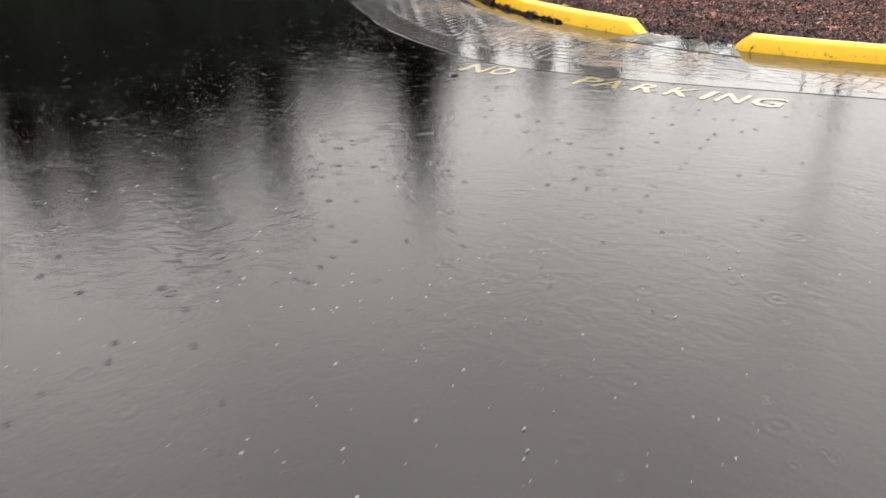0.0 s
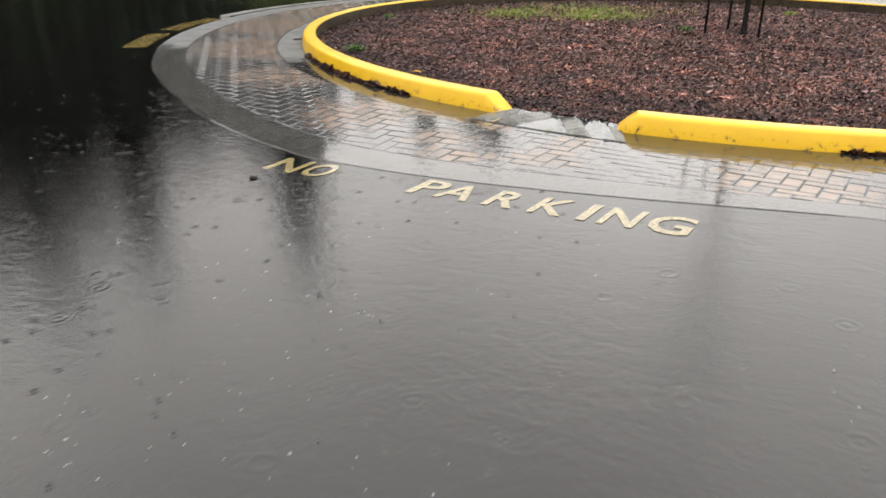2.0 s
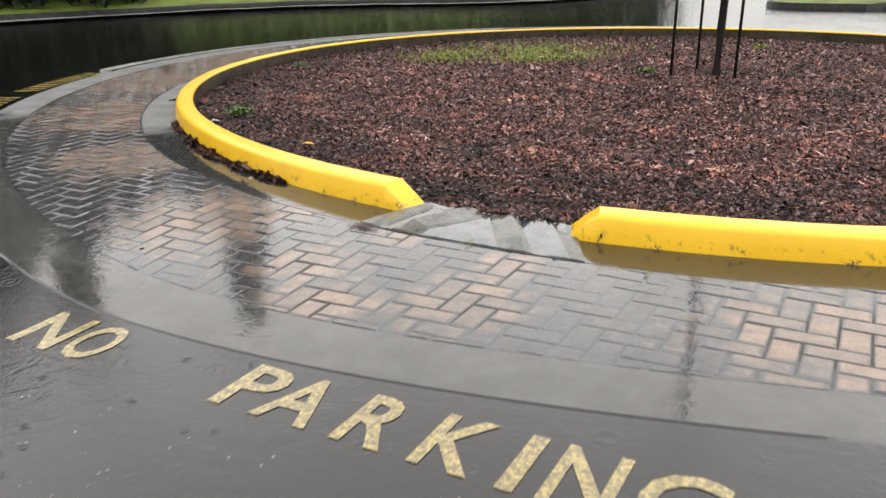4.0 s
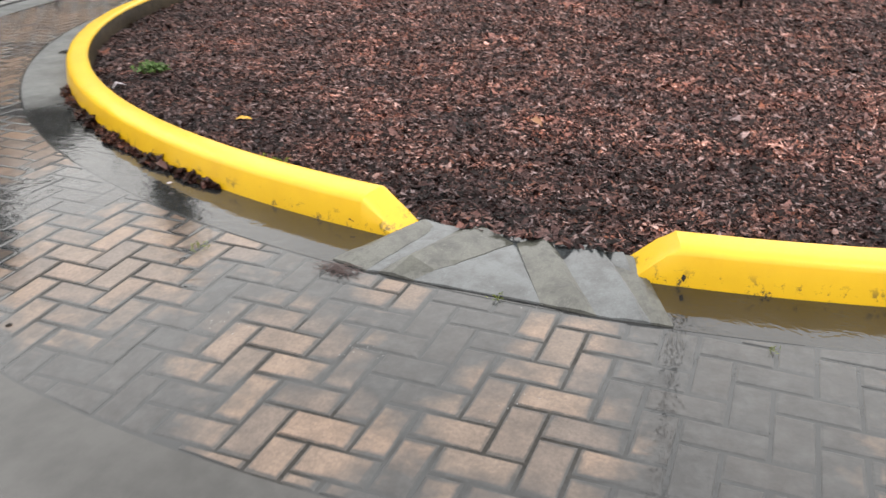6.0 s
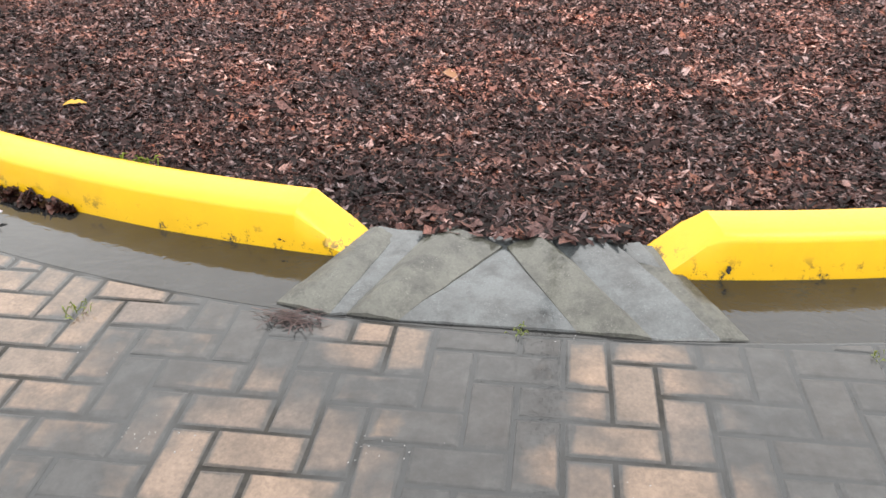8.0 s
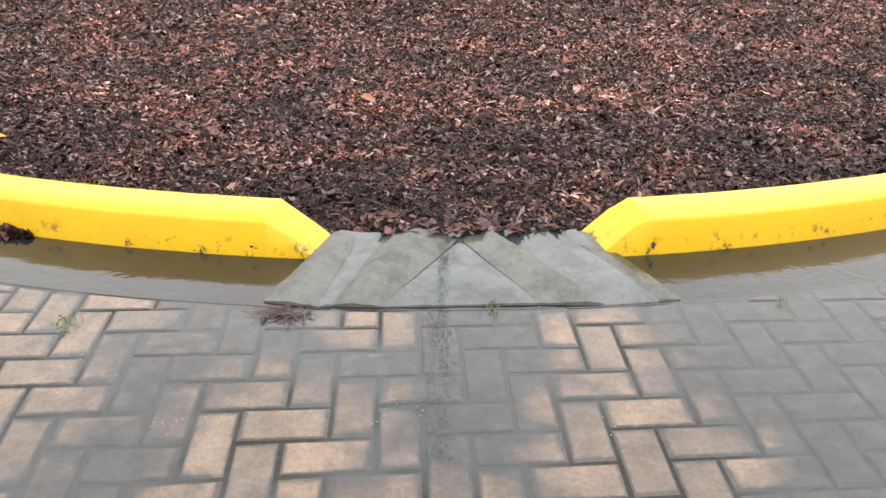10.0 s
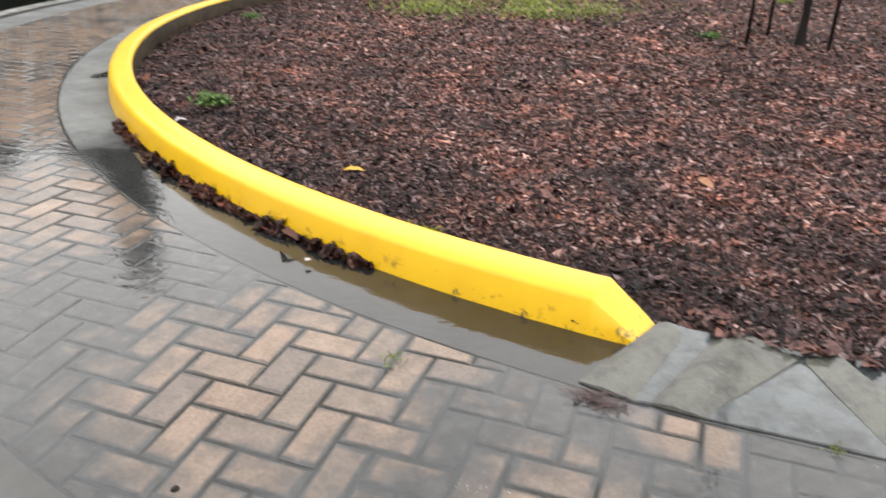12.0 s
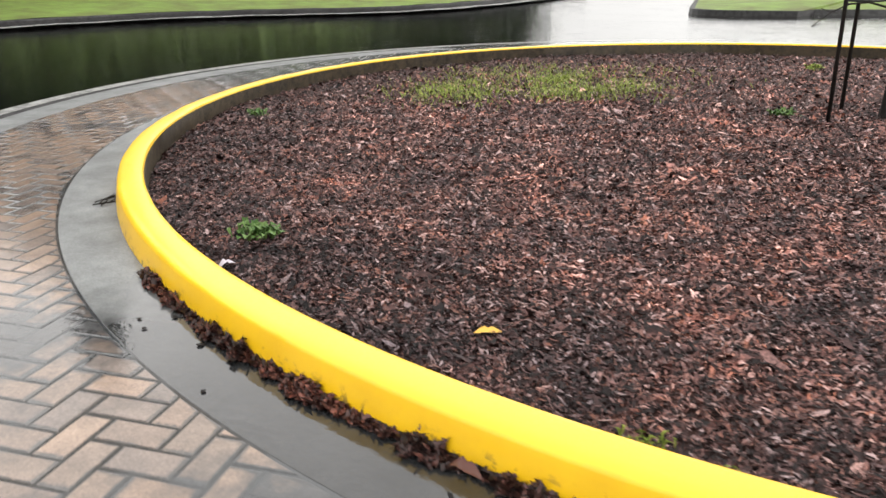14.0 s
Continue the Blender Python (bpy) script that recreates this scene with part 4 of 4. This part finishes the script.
# ---- wet leaf sludge along the kerb foot ----
def sludge_run(rng, n, d0, d1, ends, size, scale, label):
    """Sodden leaves heaped unevenly against the kerb's face from angle d0 to d1."""
    d = rng.uniform(d0, d1, n)
    clump = np.array([0.8 * noise.noise((v * 0.55, 0.3, 0)) + noise.noise((v * 1.9, 0.7, 0)) + 0.5 * noise.noise((v * 4.3, 1.7, 0)) for v in d])
    fade = np.minimum(1, np.minimum((d - d0) / ends[0], (d1 - d) / ends[1]))
    width = scale * np.clip((0.030 + 0.045 * (clump + 0.3)) * (0.3 + 0.7 * fade), 0.006, 0.10)
    tall = scale * np.clip((0.016 + 0.062 * (clump + 0.12)) * (0.25 + 0.75 * fade), 0.003, 0.075)
    u = rng.uniform(0, 1, n) ** 1.5
    z = 0.002 + rng.uniform(0, 1, n) * tall * (1 - u) ** 1.2
    r = R_FOOT + 0.003 + width * u - 0.22 * np.clip(z - 0.03, 0, 1)
    x, y = CX + r * np.cos(np.radians(d)), CY + r * np.sin(np.radians(d))
    v, f = lobed_leaves(np.c_[x, y, z], size, 5, 0.5)
    tagged(from_arrays("leaf_debris", v, f, SLUDGE), label, "leaf litter", "", "stuff")


def sludge():
    rng = np.random.default_rng(31)
    sludge_run(rng, 12000, -129.0, -104.6, (4, 2.5), 0.021, 1.0, "dark wet leaf debris heaped along the kerb foot")
    sludge_run(rng, 900, -69.0, -64.0, (2.0, 2.0), 0.022, 0.7, "dark wet leaf debris caught along the kerb foot")
    n = 90
    a = rng.normal(radians(200), 1.1, n)
    ln, half = rng.uniform(0.03, 0.10, n), rng.uniform(0.0008, 0.0018, n)
    x, y = rng.normal(-3.74, 0.035, n), rng.normal(7.315, 0.015, n)
    bend = a + rng.normal(0, 0.35, n)
    x1, y1 = x + np.cos(a) * ln * 0.5, y + np.sin(a) * ln * 0.3
    x2, y2 = x1 + np.cos(bend) * ln * 0.5, y1 + np.sin(bend) * ln * 0.3
    nx, ny = -np.sin(a) * half, np.cos(a) * half
    z = rng.uniform(0.006, 0.016, n)
    v = np.stack([np.c_[px + sgn * nx, py + sgn * ny, pz] for px, py, pz in ((x, y, z), (x1, y1, z + 0.003), (x2, y2, z * 0.6)) for sgn in (-1, 1)], 1).reshape(-1, 3)
    idx = np.arange(n)[:, None] * 6
    f = np.concatenate([idx + np.array([0, 1, 3, 2]), idx + np.array([2, 3, 5, 4])])
    tagged(from_arrays("pine_needle_clump", v, f, NEEDLE_BROWN), "brown clump of wet needles on the pavers", "leaf litter", "", "stuff")
    n = 260
    x, y = rng.uniform(-3.50, -2.88, n), 7.79 + np.abs(rng.normal(0, 0.06, n)) - 0.03
    v, f = leaf_scatter(n, np.c_[x, y, np.full(n, 0.034)], 0.04, 9, 0.35)
    tagged(from_arrays("leaf_debris", v, f, LITTER), "loose leaf scraps spilling onto the drain apron", "leaf litter", "", "stuff")


sludge()


# ---- conifers behind the road ----
def conifer(name, x, y, height, spread, seed, label, whorls, needles):
    """A conifer: a tapered trunk and whorls of drooping boughs made of many small needle clumps."""
    rng = np.random.default_rng(seed)
    tree = tagged(new(name), label, "tree", "trees behind the road")
    tree.location = (x, y, 0.1)
    part("trunk", tube([(0, 0, -0.3), (0.05, 0, height * 0.4), (0, 0.05, height)], (height * 0.018, height * 0.012, 0.02), 8), BARK, tree, "", True)
    pts, size = [], []
    for w in range(whorls):
        u = w / whorls
        h = height * (0.10 + 0.90 * u)
        reach = spread * (1 - u) ** 0.85 * rng.uniform(0.75, 1.15) + 0.12
        for b in range(7 if u < 0.7 else 5):
            a = rng.uniform(0, math.tau)
            L = reach * rng.uniform(0.6, 1.1)
            k = max(3, int(L * 5))
            s = np.linspace(0.1, 1, k)
            px = np.cos(a) * L * s + rng.normal(0, 0.12, k)
            py = np.sin(a) * L * s + rng.normal(0, 0.12, k)
            pz = h - 0.35 * L * s ** 1.4 + rng.normal(0, 0.08, k)
            pts.append(np.c_[px, py, pz])
            size += [0.75 if u < 0.6 else 0.45] * k
    p = np.concatenate(pts)
    p = np.repeat(p, 4, 0) + rng.normal(0, 0.2, (len(p) * 4, 3))
    v, f = leaf_scatter(len(p), p, height * 0.05, seed + 1, 0.6)
    from_arrays("crown", v, f, needles, tree)
    return tree


def place_trees():
    ox, oy = -1.0, 2.5
    k = 0
    for az, dist, elev, spread in ((130.8, 36, 11, 2.2), (133.2, 36, 20, 2.9), (136.4, 44, 13, 4.4), (144.5, 38, 20, 2.4), (148, 34, 17, 3.6), (151, 38, 21, 3.4), (154.5, 33, 18, 3.6),
                                   (158, 36, 20, 3.8), (162, 33, 19, 4.0), (167, 37, 20, 4.2), (172, 34, 19, 4.2), (178, 36, 20, 4.2),
                                   (128, 44, 10, 4.2), (124.5, 40, 9, 4.0), (121, 46, 10.5, 4.4), (117, 42, 9, 4.0), (113, 47, 10, 4.4), (109.5, 44, 9, 4.0), (126, 50, 9, 4.5), (119, 50, 9, 4.5), (111, 50, 9, 4.5),
                                   (139.6, 46, 13, 4.4), (138, 50, 12.5, 4.4), (140.6, 38, 13, 4.6), (142.6, 41, 14, 4.4), (147, 46, 15, 4.6), (155, 45, 16, 4.6), (151, 47, 15, 4.6), (160, 46, 15, 4.6), (166, 46, 15, 4.6), (173, 46, 15, 4.6), (105.8, 50, 7.0, 3.4), (123.7, 45, 12.5, 0.9), (120.0, 48, 12, 1.0), (118.6, 50, 13, 0.8)):
        a = radians(az)
        h = dist * math.tan(radians(elev)) + 1.2
        pale = az < 129
        conifer("conifer", ox + dist * math.cos(a), oy + dist * math.sin(a), h, spread, 100 + k, "tall conifer behind the grass verge, its needles paled for rain haze" if pale else "tall dark green conifer behind the grass verge", 21,
                HAZED_NEEDLES if pale else NEEDLES)
        k += 1


place_trees()


def shrub(x, y, size, seed, leaf):
    """A rounded, ragged shrub of many small leaves on short stems."""
    rng = np.random.default_rng(seed)
    ob = tagged(new("shrub"), "dense dark green shrub on the grass bank", "shrub", "shrubs behind the road")
    ob.location = (x, y, 0.3)
    for k in range(4):
        a = rng.uniform(0, math.tau)
        part("stem", tube([(0, 0, -0.2), (math.cos(a) * size * 0.25, math.sin(a) * size * 0.25, size * 0.5)], (0.04, 0.02), 5), BARK, ob)
    p = rng.normal(0, 1, (1500, 3))
    p /= np.linalg.norm(p, axis=1)[:, None]
    lump = np.array([1 + 0.35 * noise.noise((q[0] * 2 + seed, q[1] * 2, q[2] * 2)) for q in p])
    p *= (size * rng.uniform(0.55, 1.0, len(p)) ** 0.5 * lump)[:, None]
    p[:, 2] = np.abs(p[:, 2]) * 0.9
    v, f = leaf_scatter(len(p), p, 0.3, seed, 0.9)
    from_arrays("foliage", v, f, leaf, ob)
    return ob


HEDGE = leaf_mat("shrub_leaf", (0.03, 0.052, 0.016), (0.085, 0.115, 0.04), 0.6)
for k in range(26):
    p, q = FAR[3 + k], FAR[4 + k]
    d = Vector((q[0] - p[0], q[1] - p[1], 0)).normalized()
    near = k < 7
    off = (2.6 if near else 6.5) + (k * 37 % 5) * (0.3 if near else 0.7)
    shrub(p[0] - d.y * off, p[1] + d.x * off, (1.9 if near else 1.5) + (k * 53 % 7) * 0.13, 300 + k, NEEDLES if near else HEDGE)


# ---- bricks of the apron ----
def clip_half(poly, p, nrm):
    out = []
    for i, a in enumerate(poly):
        b = poly[(i + 1) % len(poly)]
        da, db = (a - p).dot(nrm), (b - p).dot(nrm)
        if da >= 0:
            out.append(a)
        if da * db < 0:
            out.append(a + (b - a) * (da / (da - db)))
    return out


def brick_prism(poly, bevel=0.004, depth=0.03):
    """Verts, crown heights and faces of one paver: a slightly domed top, a worn bevelled rim and sides."""
    c = sum(poly, Vector((0, 0))) / len(poly)
    n = len(poly)
    v, crown = [], []
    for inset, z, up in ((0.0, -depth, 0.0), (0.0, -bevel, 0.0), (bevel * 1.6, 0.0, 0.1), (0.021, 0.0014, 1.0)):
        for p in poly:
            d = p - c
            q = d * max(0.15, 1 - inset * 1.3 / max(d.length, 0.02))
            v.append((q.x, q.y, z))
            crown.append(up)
    f = [tuple(range(3 * n, 4 * n))]
    for r in (0, 1, 2):
        for k in range(n):
            f.append((r * n + k, r * n + (k + 1) % n, (r + 1) * n + (k + 1) % n, (r + 1) * n + k))
    return c, v, crown, f


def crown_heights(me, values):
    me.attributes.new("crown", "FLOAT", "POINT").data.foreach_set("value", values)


def lay_bricks():
    W, gap, turn = 0.109, 0.0048, radians(1.2)
    ux, uy = Vector((math.cos(turn), math.sin(turn))), Vector((-math.sin(turn), math.cos(turn)))
    org = Vector((-3.80, 6.805))
    full = {}
    near, rest_v, rest_f, rest_c = 0, [], [], []
    rng = random.Random(12)
    spots = []
    for m in range(-45, 70):
        for n in range(-75, 75):
            i, j = n + 2 * m, -n + 2 * m
            for kind, (a, b, w, h) in (("h", (i, j, 2, 1)), ("v", (i + 1, j + 1, 1, 2))):
                c = org + ux * ((a + w / 2) * W) + uy * ((b + h / 2) * W)
                r = math.hypot(c.x - CX, c.y - CY)
                if R_GUT - 0.09 < r < R_BRICK + 0.09:
                    spots.append((kind, a, b, w, h, c))
    spots.sort(key=lambda s: (s[5] - Vector((-3.9, 6.9))).length)
    for kind, a, b, w, h, c in spots:
        poly = [org + ux * ((a + p * w) * W + (gap if p == 0 else -gap)) + uy * ((b + q * h) * W + (gap if q == 0 else -gap)) for p, q in ((0, 0), (1, 0), (1, 1), (0, 1))]
        radial = Vector((c.x - CX, c.y - CY)).normalized()
        mid = Vector((CX, CY))
        whole = all(R_GUT + 0.006 < (p - mid).length < R_BRICK - 0.004 for p in poly)
        if not whole:
            poly = clip_half(poly, mid + radial * (R_GUT + 0.005), radial)
            if len(poly) >= 3:
                poly = clip_half(poly, mid + radial * (R_BRICK - 0.004), -radial)
            if len(poly) < 3:
                continue
            area = abs(sum(p.x * q.y - q.x * p.y for p, q in zip(poly, poly[1:] + poly[:1]))) / 2
            if area < 0.0007:
                continue
        cc, v, crown, f = brick_prism(poly)
        z = gz(cc.x, cc.y) + rng.uniform(-0.0008, 0.0012)
        eps = 0.05
        sx, sy = (gz(cc.x + eps, cc.y) - gz(cc.x - eps, cc.y)) / (2 * eps), (gz(cc.x, cc.y + eps) - gz(cc.x, cc.y - eps)) / (2 * eps)
        sx += rng.uniform(-0.008, 0.008)
        sy += rng.uniform(-0.008, 0.008)
        if near < 300:
            key = kind if whole else None
            if key in full:
                me = full[key]
            else:
                me = bpy.data.meshes.new("brick")
                me.from_pydata(v, [], f)
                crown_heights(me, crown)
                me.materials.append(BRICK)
                if key:
                    full[key] = me
            ob = new("brick", me)
            ob.parent = pavement
            ob.matrix_world = Matrix.Translation((cc.x, cc.y, z)) @ Euler((math.atan(sy), -math.atan(sx), 0)).to_matrix().to_4x4()
            near += 1
        else:
            o = len(rest_v)
            rest_c += crown
            rest_v += [(cc.x + x, cc.y + y, z + q + sx * x + sy * y) for x, y, q in v]
            rest_f += [tuple(o + k for k in t) for t in f]
    me = bpy.data.meshes.new("bricks_beyond")
    me.from_pydata(rest_v, [], rest_f)
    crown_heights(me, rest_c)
    me.materials.append(BRICK_FAR)
    ob = new("bricks_beyond", me)
    ob.parent = pavement
    tagged(ob, "", "", "", "stuff")


def brick_far():
    m = BRICK.copy()
    m.name = "clay_paver_far"
    nt = m.node_tree
    info = [n for n in nt.nodes if n.bl_idname == "ShaderNodeObjectInfo"][0]
    geo = [n for n in nt.nodes if n.bl_idname == "ShaderNodeNewGeometry"][0]
    for link in list(info.outputs["Random"].links):
        nt.links.new(geo.outputs["Random Per Island"], link.to_socket)
    return m


BRICK_FAR = brick_far()
lay_bricks()


def paint_chip(deg, z, size, seed, tall):
    """A ragged dark spot where the paint has come off the kerb's face."""
    rng = random.Random(seed)
    bm = bmesh.new()
    vs = []
    for k in range(10):
        a = k * math.tau / 10
        r = size * rng.uniform(0.4, 1.0)
        vs.append(bm.verts.new(polar(R_FOOT + 0.0035 - 0.22 * max(0, z + r * math.sin(a) * tall - 0.03), deg + math.degrees(r * math.cos(a) / R_FOOT), z + r * math.sin(a) * tall)))
    bm.faces.new(vs)
    bmesh.ops.recalc_face_normals(bm, faces=bm.faces)
    return part("paint_chip", bm, DARK_KERB, None)


for name, deg, z, size in (("kerb_right", -82.85, 0.034, 0.013), ("kerb_left", -96.5, 0.036, 0.013), ("kerb_left", -96.35, 0.033, 0.009)):
    chip = paint_chip(deg, z, size, int(size * 1000), 1.3 if name == "kerb_right" else 0.35)
    chip.parent = bpy.data.objects[name]


def crumb(x, y, z, size, material, seed, label):
    """A small angular scrap lying on the paving."""
    rng = random.Random(seed)
    bm = bmesh.new()
    bmesh.ops.create_icosphere(bm, subdivisions=1, radius=size)
    for v in bm.verts:
        v.co = (v.co.x * rng.uniform(0.7, 1.3), v.co.y * rng.uniform(0.7, 1.3), v.co.z * rng.uniform(0.12, 0.3))
    ob = tagged(part("debris_scrap", bm, material), label, "litter", "scraps on the paving")
    ob.matrix_world = pose(x, y, z + size * 0.25, 0, 0, rng.uniform(0, 180))


for k, (x, y) in enumerate(((-6.48, 8.44), (-6.41, 8.375), (-6.36, 8.49), (-6.78, 8.85), (-7.86, 9.56), (-6.14, 8.32), (-5.95, 8.05), (-4.62, 6.62))):
    crumb(x, y, gz(x, y), 0.010 + 0.002 * (k % 3), BARK, k, "small black wet leaf scrap on the paving")
for k, (x, y) in enumerate(((-4.9, 7.72), (-3.2, 7.8))):
    crumb(x, y, 0.02, 0.014, PALE, 20 + k, "small white paper scrap by the kerb")
crumb(-4.27, 5.55, road_z(-4.27, 5.55), 0.03, BARK, 31, "dark wet leaf scrap on the asphalt")


def gutter_twigs():
    """A drift of thin black twigs caught against the kerb."""
    drift = tagged(new("twig_drift"), "thin black wet twigs caught in the gutter", "twigs")
    drift.location = (-7.64, 9.66, 0.006)
    rng = random.Random(8)
    for k in range(9):
        a = rng.uniform(0.3, 2.5)
        L = rng.uniform(0.05, 0.2)
        p = Vector((rng.uniform(-0.05, 0.05), rng.uniform(-0.12, 0.08), rng.uniform(0, 0.008)))
        pts = [p + Vector((math.cos(a + 0.5 * u) * L * u, math.sin(a + 0.5 * u) * L * u, 0.004 * math.sin(3 * u))) for u in (0, 0.5, 1)]
        part("twig", tube(pts, (0.004, 0.0035, 0.002), 5), BARK, drift)


gutter_twigs()


def rain_beads():
    """Small beads and bubbles that the rain throws up on the flooded asphalt."""
    rng = np.random.default_rng(77)
    n = 1500
    x, y = rng.uniform(-6.5, 1.5, n), rng.uniform(1.2, 5.6, n)
    clumps = np.array([noise.noise((a * 1.1, b * 1.1, 9)) for a, b in zip(x, y)]) > -0.1
    x, y = x[clumps], y[clumps]
    for cx, cy, count in ((-3.41, 6.95, 30), (-3.94, 6.85, 22), (-3.08, 7.42, 26), (-4.2, 7.12, 14), (-2.9, 6.8, 18)):
        x, y = np.r_[x, rng.normal(cx, 0.06, count)], np.r_[y, rng.normal(cy, 0.04, count)]
    n = len(x)
    r = 0.0018 + 0.0042 * rng.uniform(0, 1, n) ** 2.5
    r = np.where(y > 5.9, 0.0011 + 0.2 * r, r)
    ring_v = [(math.cos(k * math.tau / 7), math.sin(k * math.tau / 7)) for k in range(7)]
    v, f = [], []
    for px, py, pr in zip(x, y, r):
        z = road_z(px, py) + (0.005 if py > 5.9 else 0.0)
        o = len(v)
        for h, w in ((-0.1, 1.0), (0.35, 0.8)):
            v += [(px + a * pr * w, py + b * pr * w, z + h * pr) for a, b in ring_v]
        v.append((px, py, z + 0.55 * pr))
        for k in range(7):
            q = (k + 1) % 7
            f.append((o + k, o + q, o + 7 + q))
            f.append((o + k, o + 7 + q, o + 7 + k))
            f.append((o + 7 + k, o + 7 + q, o + 14))
    return tagged(from_arrays("rain_beads", v, f, BEAD), "tiny pale rain bubbles on the flooded asphalt", "water", "", "stuff")


rain_beads()
